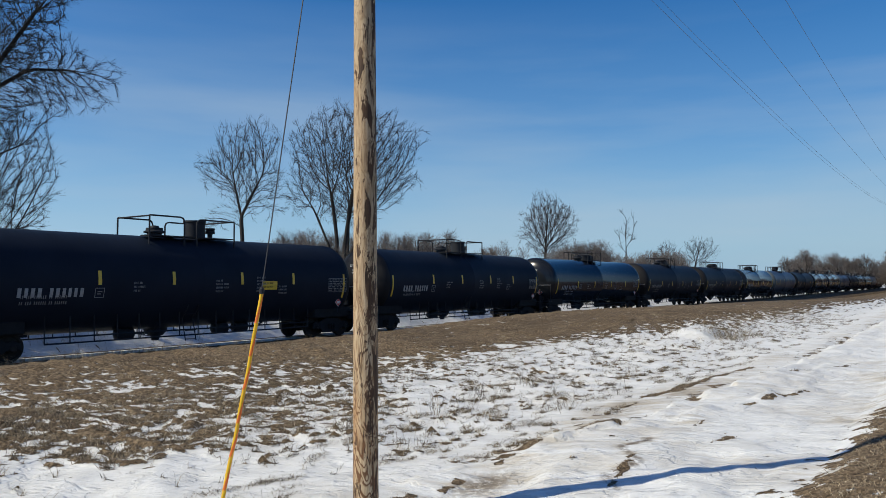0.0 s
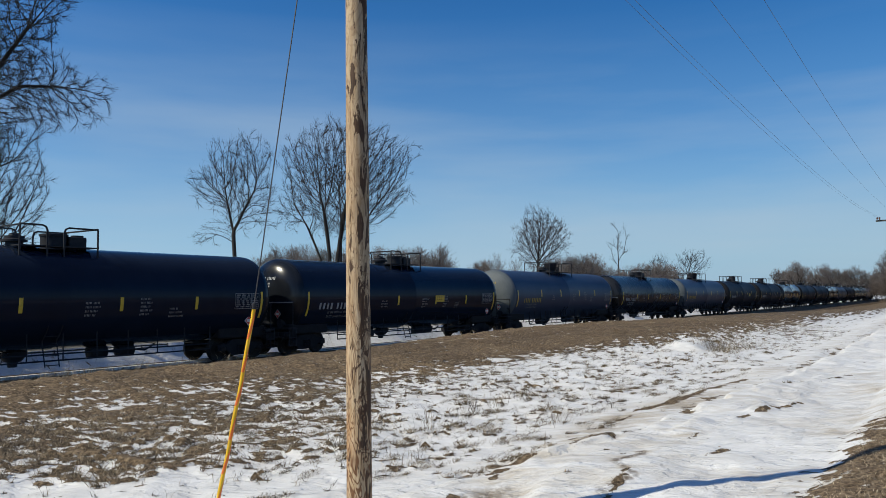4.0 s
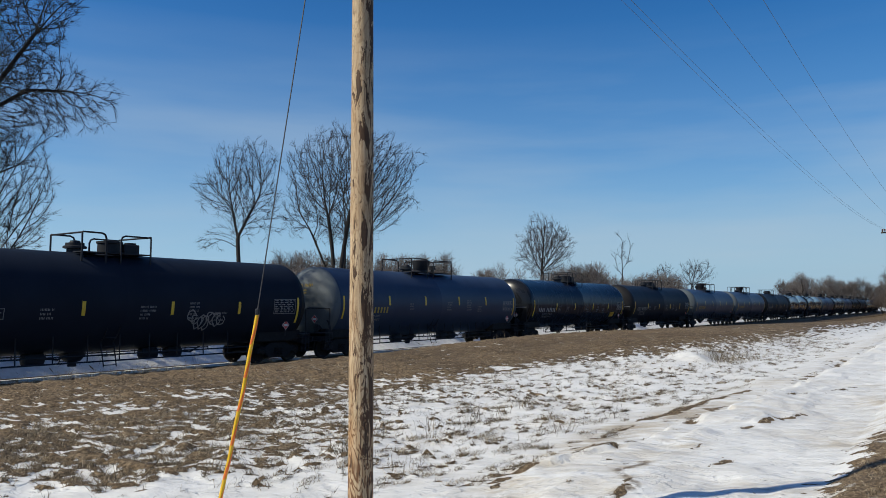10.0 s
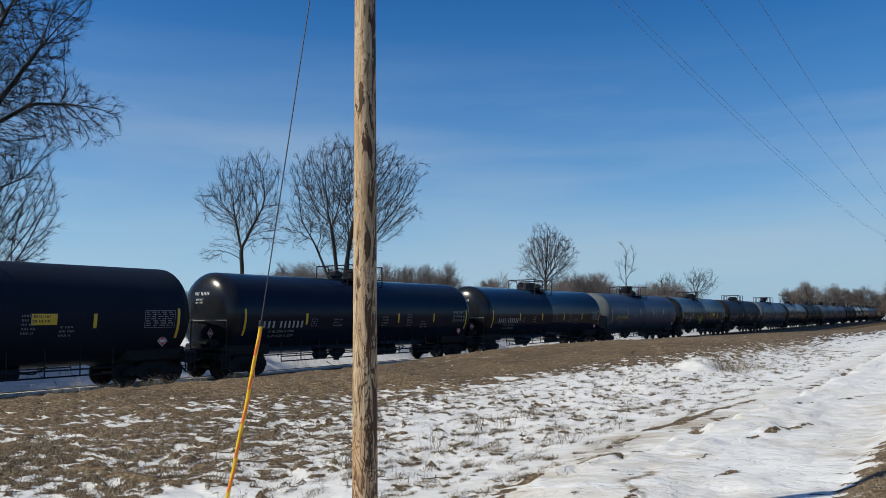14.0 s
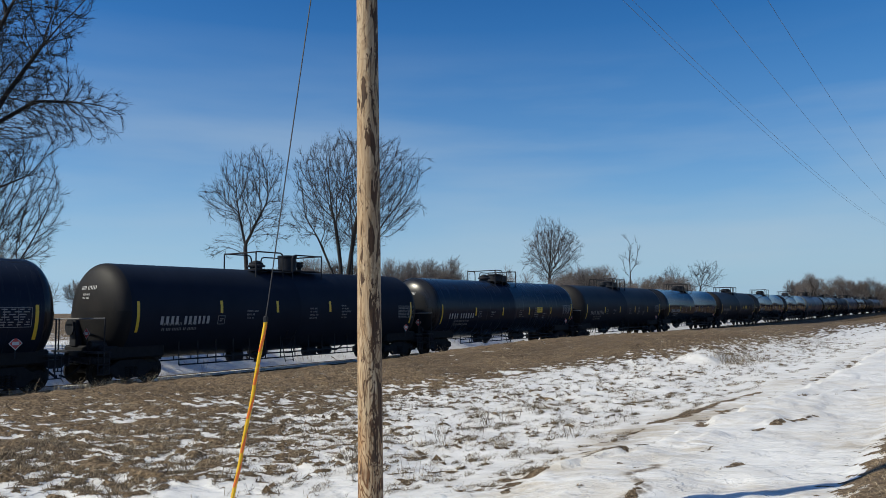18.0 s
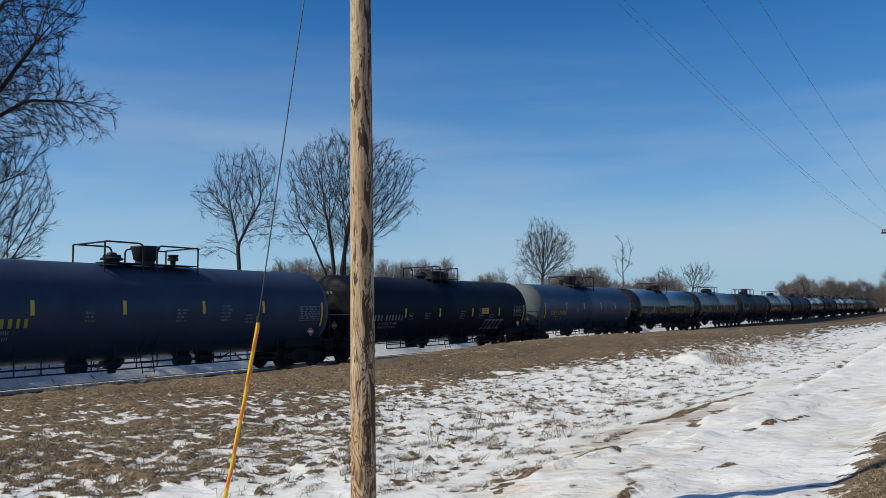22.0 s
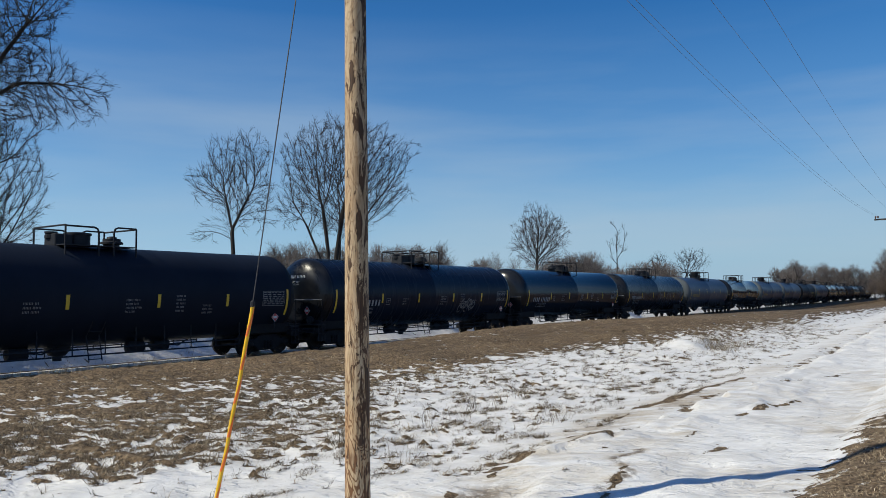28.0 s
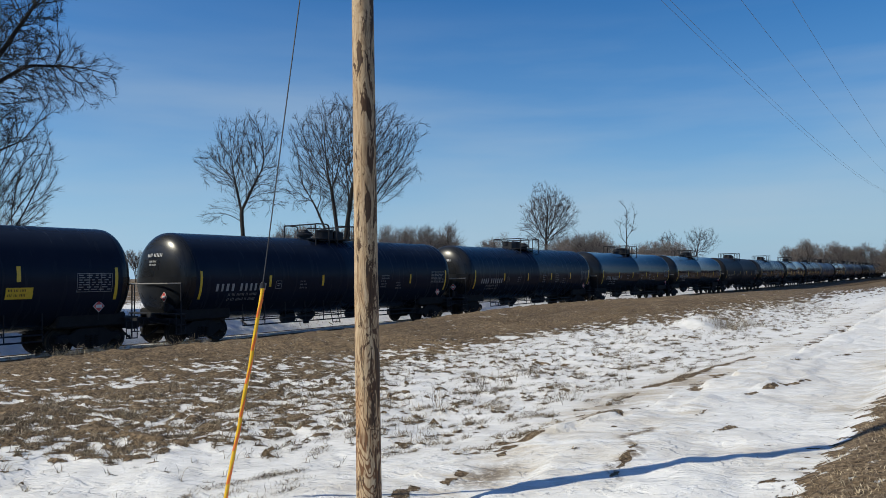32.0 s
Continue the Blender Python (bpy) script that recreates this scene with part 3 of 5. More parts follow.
def cover_of(a, d):
    """How much lies under snow, 0 to 1."""
    dense = np.interp(a, [0, 6, 9.5, 12.3, 15, 21, 25, 46, 60, 110], [13.0, 12.6, 12.1, 11.2, 11.0, 10.2, 8.6, 8.4, 7.6, 6.2])
    patchy = np.interp(a, [0, 3.5, 4.6, 5.6, 7, 10, 12, 16, 21, 25, 46, 60, 110], [8.6, 8.4, 6.7, 6.7, 7.5, 9.2, 9.5, 10.0, 9.2, 7.5, 7.2, 6.6, 5.4])
    u = (d - patchy) / np.maximum(dense - patchy, 0.3)
    c = np.interp(u, [-3, -1.2, -0.35, 0.0, 0.25, 0.8, 1.0, 1.35, 1.8], [1.03, 1.0, 0.9, 0.69, 0.48, 0.37, 0.25, 0.05, -0.1])
    c = c + 0.8 * np.exp(-((a - 24.6) / 1.3) ** 2 - ((d - 6.9) / 0.6) ** 2) + 0.45 * np.clip((6.5 - a) / 1.5, 0, 1) * np.clip((np.interp(a, [3.6, 4.5, 6.5], [8.6, 7.0, 6.9]) - d) / 0.25, 0, 1)
    streak = clouds(a * 1.6 + d * 1.1, d * 0.35 - a * 0.25, 0.55, 3)
    c = c - 0.9 * np.clip(streak - 0.56, 0, 1) * np.clip((a - 17) / 6, 0, 1) * np.clip(1 - np.abs(u + 0.5) / 0.9, 0, 1) * 3
    gap = np.clip(2.2 * (clouds(a, d * 0 + 3, 3.0, 2) - 0.42), 0, 1)
    c = c - 0.13 * np.clip((8 - a) / 3, 0, 1) * np.clip(1 - np.abs(d - 9.2) / 1.8, 0, 1) - 0.14 * np.exp(-((a - 5.3) / 0.9) ** 2 - ((d - 7.6) / 0.6) ** 2)
    v = d - lane_lip(a)
    edge = np.interp(v, [-0.4, -0.02, 0.06, 0.22, 0.45, 0.9], [1.7, 1.5, 0.55, 0.6, 0.9, 1.2]) + 0.8 * gap * np.clip((a - 8) / 2, 0, 1) + np.clip((6.6 - a) / 0.4, 0, 1)
    rut = 0.14 * np.exp(-((d - 2.55) / 0.16) ** 2) + 0.2 * np.exp(-((d - 3.2) / 0.14) ** 2)
    dv = d - 0.16 * np.clip((7.6 - a) / 1.2, 0, 1) + 0.15 * np.clip((a - 8) / 3, 0, 1) + 0.3 * np.clip((a - 10.8) / 1.5, 0, 1) + 0.22 * (clouds(a, d, 0.5, 3) - 0.5)
    c = np.where(d < 5.0, np.minimum(np.interp(dv, [-50, 0.75, 1.02, 1.2, 1.5, 3.3], [-0.3, -0.25, 0.4, 1.0, 1.45, 1.6]) - rut, edge), c)
    # bare clods and cracks where tyres broke the crust
    for a0, d0, a1, d1, wide, deep in ((5.5, 3.9, 5.82, 3.95, 0.07, 2.2), (4.95, 3.98, 5.2, 4.0, 0.07, 2.2), (6.5, 3.9, 6.65, 3.9, 0.05, 1.6), (6.15, 2.57, 7.28, 2.76, 0.035, 1.8), (10.58, 2.61, 11.4, 2.5, 0.035, 1.5), (11.4, 2.48, 12.3, 2.36, 0.035, 1.7), (12.3, 2.32, 13.2, 2.07, 0.04, 1.4), (11.6, 4.3, 12.8, 4.07, 0.08, 1.7), (12.8, 4.06, 14.6, 3.86, 0.1, 1.9), (14.6, 3.82, 16.8, 3.72, 0.08, 1.7), (7.2, 3.95, 8.0, 4.12, 0.06, 1.6), (15.4, 2.7, 16.4, 2.45, 0.04, 1.3), (9.4, 4.35, 11.0, 4.1, 0.05, 1.3), (9.3, 2.75, 10.0, 2.6, 0.03, 1.3), (16.5, 2.2, 18.5, 1.9, 0.06, 1.3), (8.4, 2.3, 8.9, 2.2, 0.03, 1.2)):
        q = np.clip(((a - a0) * (a1 - a0) + (d - d0) * (d1 - d0)) / ((a1 - a0) ** 2 + (d1 - d0) ** 2), 0, 1)
        off = np.hypot(a - a0 - q * (a1 - a0), d - d0 - q * (d1 - d0)) + 0.12 * (clouds(a, d, 0.2, 2) - 0.5)
        c = c - deep * np.exp(-(np.clip(off, 0, 9) / wide) ** 2)
    c = c - np.clip((a - 70) / 50, 0, 1) * np.interp(d, [-1, 0.8, 1.5, 3.5, 5, 9], [0.6, 0.6, 0.3, 0.3, 0.6, 0.2])
    far = np.interp(d, [16, 19, 20.5, 23.65, 23.8, 27, 40, 46, 60, 90], [-0.1, -0.2, -0.4, -0.4, 0.9, 1.2, 1.2, 0.4, 0.0, -0.1])
    far = far - 1.1 * np.clip((a - 45) / 25, 0, 1) * np.clip((26 - d) / 2, 0, 1)
    return np.where(d > 16.5, far, c)


def build_ground():
    la = graded([(-30, -2, 0.5), (-2, 2, 0.2), (2, 16, 0.055), (16, 40, 0.15), (40, 120, 1.0)])
    ld = graded([(-6, -1, 0.4), (-1, 9, 0.05), (9, 16, 0.075), (16, 22, 0.3), (22, 27, 0.2), (27, 30, 0.4), (30, 64, 1.2)])
    A, D = np.meshgrid(la, ld, indexing="ij")
    Z = relief(A, D)
    tuft = np.clip(-snow_level(A, D) * 6, 0, 1) * (np.abs(D) < 17)
    Z = Z + tuft * np.clip((D - 3.6) / 2.2, 0.25, 1) * (0.15 * (clouds(A, D, 0.2, 3) - 0.3) + 0.03 * (clouds(A, D, 0.7, 2) - 0.5))
    X, Y = A * UX - D * UY, A * UY + D * UX
    na, nd = A.shape
    me = bpy.data.meshes.new("ground")
    idx = np.arange(na * nd).reshape(na, nd)
    quads = np.stack([idx[:-1, :-1], idx[1:, :-1], idx[1:, 1:], idx[:-1, 1:]], -1).reshape(-1, 4)
    me.vertices.add(na * nd)
    me.vertices.foreach_set("co", np.stack([X, Y, Z], -1).ravel())
    me.loops.add(quads.size)
    me.loops.foreach_set("vertex_index", quads[:, ::-1].ravel())
    me.polygons.add(len(quads))
    me.polygons.foreach_set("loop_start", np.arange(len(quads)) * 4)
    me.update()
    me.validate()
    me.shade_smooth()
    level = snow_level(A, D)
    soiled = np.interp(D, [0.8, 1.3, 2, 3.3, 3.9, 4.6], [0.95, 0.7, 0.38, 0.48, 0.7, 0.2]) * np.clip(3 * (clouds(A + 5, D, 1.6, 3) - 0.36), 0, 1.2)
    soiled = soiled + 1.35 * np.exp(-((A - 5.85) / 0.75) ** 2 - ((D - 3.72) / 0.26) ** 2)
    soiled = soiled + 0.5 * np.exp(-((D - lane_lip(A) - 0.5) / 0.35) ** 2) * np.clip((A - 7) / 2, 0, 1)
    soiled = soiled + 1.0 * np.exp(-((A - 10.4) / 1.5) ** 2 - ((D - 4.3) / 0.38) ** 2) + 0.9 * np.exp(-((A - 9.5) / 0.35) ** 2 - ((D - 2.8) / 0.16) ** 2)
    along = np.clip((A - 6.3) / 1.9, 0, 1)
    soiled = soiled + 1.6 * np.exp(-((D - 2.55 - 0.5 * along - 0.12 * np.sin(A * 6)) / 0.08) ** 2) * (A > 6.2) * (A < 8.3)
    for name, values in (("cover", level), ("dirt", soiled)):
        at = me.attributes.new(name, "FLOAT", "POINT")
        at.data.foreach_set("value", values.ravel())
    ob = mesh_part("ground", me, GROUND)
    return tagged(ob, "wind-drifted snow over dormant brown grass, with a rutted farm lane", "ground", kind="structure")


build_ground()


def blades(name, pts, height, width, lean, seed, label, category, mat=STRAW):
    """Loose grass blades, each a bent two-piece strip, joined as one stuff object."""
    r = np.random.RandomState(seed)
    n = len(pts)
    p = np.asarray(pts)
    h = height * r.uniform(0.45, 1.3, n)
    w = width * r.uniform(0.6, 1.3, n)
    ang, bend, ba = r.uniform(0, 2 * math.pi, n), lean * r.uniform(0.3, 1.3, n), r.uniform(0, 2 * math.pi, n)
    side = np.stack([np.cos(ang), np.sin(ang), np.zeros(n)], -1) * w[:, None] / 2
    out = np.stack([np.cos(ba), np.sin(ba), np.zeros(n)], -1)
    mid = p + np.stack([np.zeros(n), np.zeros(n), h * 0.6], -1) + out * (h * bend * 0.35)[:, None]
    tip = p + np.stack([np.zeros(n), np.zeros(n), h * (1 - 0.25 * bend)], -1) + out * (h * bend)[:, None]
    v = np.stack([p - side, p + side, mid - side * 0.7, mid + side * 0.7, tip], 1).reshape(-1, 3)
    base = np.arange(n)[:, None] * 5
    loops = np.concatenate([base + [0, 1, 3], base + [0, 3, 2], base + [2, 3, 4]], 1).reshape(-1)
    me = bpy.data.meshes.new(name)
    me.vertices.add(len(v))
    me.vertices.foreach_set("co", v.ravel())
    me.loops.add(len(loops))
    me.loops.foreach_set("vertex_index", loops)
    me.polygons.add(len(loops) // 3)
    me.polygons.foreach_set("loop_start", np.arange(len(loops) // 3) * 3)
    me.update()
    return tagged(mesh_part(name, me, mat), label, category, kind="stuff")


def on_ground(a, d):
    return np.stack([a * UX - d * UY, a * UY + d * UX, relief(a, d) - 0.01], -1)


def build_grass():
    r = np.random.RandomState(5)
    # matted turf on the bank, thinning out with distance
    n = 800000
    a, d = 2 + 46 * r.rand(n) ** 1.7, r.uniform(1.6, 16.8, n)
    keep = snow_level(a, d) < -0.02 + 0.05 * (r.rand(n) - 0.5)
    a, d = a[keep], d[keep]
    edge = np.interp(a, [0, 7, 12, 16, 25, 46], [10.6, 10.6, 10.0, 9.8, 8.0, 7.6]) + 1.6 * (clouds(a, d, 0.5, 3) - 0.5)
    far = d > edge
    blades("dormant_grass", on_ground(a[far], d[far]), 0.03 + 0.05 * clouds(a[far], d[far], 0.2, 2), 0.0085, 1.7, 6, "matted dormant brown grass on a low bank", "grass")
    a, d = a[~far], d[~far]
    blades("matted_grass", on_ground(a, d), (0.04 + 0.13 * clouds(a, d, 0.22, 2)) * np.clip((d - 3.4) / 2, 0.35, 1), 0.0058, 1.35, 16, "darker clumps of matted grass among the snow", "grass", MID_STRAW)
    # verge by the lane
    a, d = r.uniform(5.0, 20, 76000), r.uniform(-1.5, 1.3, 76000)
    keep = r.rand(len(a)) < np.clip((1.0 - 0.4 * np.clip((a - 10.8) / 1.5, 0, 1) + 0.25 * (clouds(a, d, 0.5, 3) - 0.5) + 0.16 * np.clip((7.6 - a) / 1.2, 0, 1) - d) * 3, 0, 1) * 0.9
    blades("verge_grass", on_ground(a[keep], d[keep]), 0.05, 0.007, 1.6, 7, "short dry brown grass on the lane's verge", "grass")
    # wiry clumps that stand out of the snow
    m, k = 1000, 90
    ca, cd = 2.5 + 40 * r.rand(m) ** 1.4, 4.0 + 6.0 * r.rand(m)
    clean = (ca < 5.6) & (cd > 5.6) & (cd < 8.0) | (ca < 6.6) & (cd < 4.8)
    ca, cd = ca[~clean], cd[~clean]
    m = len(ca)
    spread = r.uniform(0.02, 0.085, m) * (1 + ca / 40)
    a = (ca[:, None] + r.normal(0, 1, (m, k)) * spread[:, None] * 1.5).ravel()
    d = (cd[:, None] + r.normal(0, 1, (m, k)) * spread[:, None] * 0.55).ravel()
    blades("grass_clumps", on_ground(a, d), 0.05, 0.0048, 1.9, 8, "wiry dry grass clumps poking through the snow", "grass", DARK_STRAW)
    # broad wind-combed tufts on the lower bank
    m, k = 34, 170
    ca, cd = 6.5 + 14 * r.rand(m) ** 1.2, 4.5 + 4.2 * r.rand(m)
    ca, cd = np.concatenate([ca, [8.17, 13.97, 13.8, 15.67, 13.2, 13.05, 12.96, 12.76, 7.4, 8.48, 10.23, 9.4]]), np.concatenate([cd, [5.21, 8.53, 7.93, 6.55, 6.58, 6.03, 5.32, 4.92, 4.1, 4.89, 6.52, 5.7]])
    m = len(ca)
    spread = r.uniform(0.04, 0.11, m)
    a, d = r.normal(0, 1, (m, k)) * spread[:, None] * 1.2, r.normal(0, 1, (m, k)) * spread[:, None] * 0.7
    a, d = (ca[:, None] + a - 0.6 * d).ravel(), (cd[:, None] + d).ravel()
    blades("grass_tufts", on_ground(a, d), 0.075, 0.0048, 1.9, 18, "broad wind-combed brown grass tufts in the snow", "grass", DARK_STRAW)
    # straggling stalks by the far bank and the pole
    m = 64
    ca = np.concatenate([r.normal(25.3, 0.9, 50), r.uniform(6.5, 12, 14)])
    cd = np.concatenate([r.normal(6.3, 0.45, 50), r.uniform(4.3, 7.0, 14)])
    a = (ca[:, None] + r.normal(0, 0.12, (m, 16))).ravel()
    d = (cd[:, None] + r.normal(0, 0.1, (m, 16))).ravel()
    blades("stalks", on_ground(a, d), 0.3, 0.006, 0.9, 10, "thin dry stalks standing in the snow", "weeds", DARK_STRAW)
    # stalks on the slope behind the rails
    ca, cd = r.uniform(-6, 45, 260), r.uniform(29.5, 35, 260)
    a = (ca[:, None] + r.normal(0, 0.15, (260, 8))).ravel()
    d = (cd[:, None] + r.normal(0, 0.15, (260, 8))).ravel()
    blades("far_stalks", on_ground(a, d), 0.55, 0.014, 0.7, 13, "dry stalks on the snowy slope behind the railway", "weeds", PALE_STRAW)
    # tall weeds along the crest before the wheels
    ca = np.concatenate([r.uniform(4, 14, 70), r.uniform(14, 50, 24)])
    cd = r.normal(16.8, 0.45, 94)
    a = (ca[:, None] + r.normal(0, 0.16, (94, 12))).ravel()
    d = (cd[:, None] + r.normal(0, 0.12, (94, 12))).ravel()
    ca, cd = r.uniform(2, 16, 160), r.uniform(21.6, 23.4, 160)
    a = np.concatenate([a, (ca[:, None] + r.normal(0, 0.1, (160, 14))).ravel()])
    d = np.concatenate([d, (cd[:, None] + r.normal(0, 0.08, (160, 14))).ravel()])
    blades("tall_weeds", on_ground(a, d), 0.36, 0.008, 0.9, 9, "tall bleached weeds along the crest beside the railway", "weeds", PALE_STRAW)


build_grass()


# ---- the railway ----
BEND_AT, BEND_R = 262.0, 520.0


def rail_pose(s, side=0.0, z=0.0):
    """The pose at s metres along the line; x points along it, y away from the camera."""
    head = math.atan2(UY, UX)
    x0, y0 = place(TRACK_A, TRACK_D)
    if s <= BEND_AT:
        x, y = x0 + UX * s, y0 + UY * s
    else:
        ang = (s - BEND_AT) / BEND_R
        along, off = BEND_AT + BEND_R * math.sin(ang), BEND_R * (1 - math.cos(ang))
        x, y = x0 + UX * along - UY * off, y0 + UY * along + UX * off
        head += ang
    m = Matrix.Translation((x, y, z)) @ Matrix.Rotation(head, 4, "Z")
    return m @ Matrix.Translation((0, side, 0))


def build_track():
    track = thing("railway_track", Matrix(), "rusted steel rails on dark wooden ties in snowy ballast", "track")
    track["kind"] = "structure"
    stations = [-60 + 5 * i for i in range(65)] + [265 + 12 * i for i in range(40)]
    for side in (-0.755, 0.755):
        bm = bmesh.new()
        prof = [(-0.07, -0.17), (0.07, -0.17), (0.07, -0.155), (0.012, -0.13), (0.012, -0.04), (0.036, -0.03), (0.036, 0), (-0.036, 0), (-0.036, -0.03), (-0.012, -0.04), (-0.012, -0.13), (-0.07, -0.155)]
        rings = [[bm.verts.new(rail_pose(s, side) @ Vector((0, y, z))) for y, z in prof] for s in stations]
        for lo, hi in zip(rings, rings[1:]):
            for k in range(len(prof)):
                bm.faces.new((lo[k], lo[(k + 1) % len(prof)], hi[(k + 1) % len(prof)], hi[k]))
        bmesh.ops.recalc_face_normals(bm, faces=bm.faces)
        part("rail", bm, RAIL_STEEL, track)
    bm = bmesh.new()
    rings = [[bm.verts.new(rail_pose(s) @ Vector((0, y, z + 0.03 * noise.noise(Vector((s * 0.3, y * 2, 1)))))) for y, z in ((-4.2, -0.9), (-3.2, -0.5), (-1.9, -0.13), (1.9, -0.13), (3.2, -0.5), (4.2, -0.9))] for s in [38 + 2 * i for i in range(115)] + [280 + 12 * i for i in range(30)]]
    for lo, hi in zip(rings, rings[1:]):
        for k in range(5):
            bm.faces.new((lo[k], hi[k], hi[k + 1], lo[k + 1]))
    bmesh.ops.recalc_face_normals(bm, faces=bm.faces)
    part("ballast", bm, BALLAST, track, "dark crushed-stone ballast")
    bm = bmesh.new()
    add_box(bm, -0.11, 0.11, -1.3, 1.3, -0.37, -0.172, 0.015)
    first = part("tie", bm, TIE_WOOD, track)
    first.matrix_basis = rail_pose(-30)
    for i in range(1, 240):
        ob = first.copy()
        scene.collection.objects.link(ob)
        ob.matrix_basis = rail_pose(-30 + 0.52 * i, random.uniform(-0.04, 0.04))


# ---- tank cars ----
RADIUS, AXIS_Z, HALF, HEAD = 1.69, 2.46, 8.02, 0.7
PITCH, TRUCK_X, WHEEL_R = 18.45, 7.3, 0.46


def shell(x, phi, lift=0.012):
    """A point on the near side of the tank, phi degrees above its waist; on the trailing head where x runs past the barrel."""
    return Vector((x, -(RADIUS + lift) * math.cos(radians(phi)), AXIS_Z + (RADIUS + lift) * math.sin(radians(phi))))


def patch_on_shell(bm, x0, x1, z0, z1, steps=3, lean=0.0):
    """A sheet that follows the barrel between two heights (metres from 2.6 m over the rails)."""
    z0, z1 = z0 + 2.6 - AXIS_Z, z1 + 2.6 - AXIS_Z
    rows = []
    for i in range(steps + 1):
        z = z0 + (z1 - z0) * i / steps
        phi = math.degrees(math.asin(max(-1, min(1, z / RADIUS))))
        rows.append([bm.verts.new(shell(x + lean * (z - z0), phi)) for x in (x0, x1)])
    for lo, hi in zip(rows, rows[1:]):
        bm.faces.new((lo[0], lo[1], hi[1], hi[0]))


def dish(q):
    """Radius and depth of the dished head, as shares, for q from 0 (middle) to 1 (rim)."""
    return math.sin(q * math.pi / 2) ** 0.95, math.cos(q * math.pi / 2) ** 0.95


def head_point(y, z, lift=0.014):
    """A point on the trailing head at y, and z from 2.6 m over the rails."""
    z += 2.6 - AXIS_Z
    q = min(0.999, math.hypot(y, z) / RADIUS)
    return Vector((-HALF - HEAD * (1 - q ** 2.1) ** 0.475 - lift, y, AXIS_Z + z))


def patch_on_head(bm, y0, y1, z0, z1):
    bm.faces.new([bm.verts.new(head_point(y, z)) for y, z in ((y1, z0), (y0, z0), (y0, z1), (y1, z1))])


def char_bars(bm, put, x, z, size, counts, r, gap=0.18, thick=0.62):
    """A row of letter-sized bars; put(x0, x1, z0, z1) lays each."""
    for n in counts:
        for k in range(n):
            w = size * r.uniform(0.4, 0.5)
            put(x, x + w * thick, z, z + size)
            x += w + size * gap
        x += size * 0.55
    return x


def build_truck(parent, x):
    truck = new("truck")
    truck.parent = parent
    truck.location = (x, 0, 0)
    for side in (-1, 1):
        bm = bmesh.new()
        y = side * 1.0
        outline = [(-1.15, 0.38), (-1.12, 0.62), (-0.7, 0.66), (-0.42, 0.84), (0.42, 0.84), (0.7, 0.66), (1.12, 0.62), (1.15, 0.38), (0.72, 0.4), (0.45, 0.2), (-0.45, 0.2), (-0.72, 0.4)]
        lo = [bm.verts.new((px, y - 0.09, pz)) for px, pz in outline]
        hi = [bm.verts.new((px, y + 0.09, pz)) for px, pz in outline]
        bm.faces.new(lo)
        bm.faces.new(hi[::-1])
        for k in range(len(outline)):
            bm.faces.new((lo[k], hi[k], hi[(k + 1) % len(outline)], lo[(k + 1) % len(outline)]))
        bmesh.ops.recalc_face_normals(bm, faces=bm.faces)
        bmesh.ops.bevel(bm, geom=bm.edges[:], offset=0.02, segments=1, affect="EDGES")
        part("side_frame", bm, TRUCK_STEEL, truck)
        bm = bmesh.new()
        for dx in (-0.16, 0.0, 0.16):
            for turn in range(5):
                add_lathe(bm, [(0.06, 0.28 + turn * 0.07), (0.075, 0.3 + turn * 0.07), (0.06, 0.33 + turn * 0.07)], 8, at=(dx, side * 1.1, 0))
        part("spring_nest", bm, TRUCK_STEEL, truck)["kind"] = "stuff"
    bm = bmesh.new()
    add_box(bm, -0.2, 0.2, -1.0, 1.0, 0.36, 0.68, 0.04)
    add_lathe(bm, [(0.25, 0.68), (0.25, 0.76)], 16)
    part("bolster", bm, TRUCK_STEEL, truck)
    for dx in (-0.89, 0.89):
        bm = bmesh.new()
        wheel_prof = [(0.09, -0.1), (0.13, -0.085), (0.16, -0.05), (0.34, -0.035), (0.375, -0.07), (WHEEL_R - 0.01, -0.07), (WHEEL_R, 0.03), (WHEEL_R + 0.028, 0.05), (WHEEL_R + 0.02, 0.07), (0.375, 0.07), (0.34, 0.035), (0.16, 0.05), (0.09, 0.07)]
        for side in (-1, 1):
            add_lathe(bm, [(pr, side * (0.755 - 0.02) - side * ph * -1) for pr, ph in [(q, -h) for q, h in wheel_prof]], 28, "y")
            add_lathe(bm, [(0.085, side * 0.8), (0.12, side * 0.93), (0.12, side * 1.1), (0.08, side * 1.14)], 12, "y")
            for b_ang in range(3):
                add_box(bm, 0.07 * math.cos(b_ang * 2.094) - 0.015, 0.07 * math.cos(b_ang * 2.094) + 0.015, side * 1.14, side * 1.165, 0.07 * math.sin(b_ang * 2.094) - 0.015, 0.07 * math.sin(b_ang * 2.094) + 0.015)
        add_lathe(bm, [(0.085, -0.8), (0.085, 0.8)], 12, "y")
        wheel = smooth(part("wheelset", bm, WHEEL_STEEL, truck))
        wheel.matrix_parent_inverse = Matrix.Translation((dx, 0, WHEEL_R))
        bm = bmesh.new()
        add_box(bm, dx - 0.13, dx + 0.13, -1.08, -0.92, WHEEL_R + 0.12, WHEEL_R + 0.22, 0.02)
        part("axle_adapter", bm, TRUCK_STEEL, truck)
    return truck


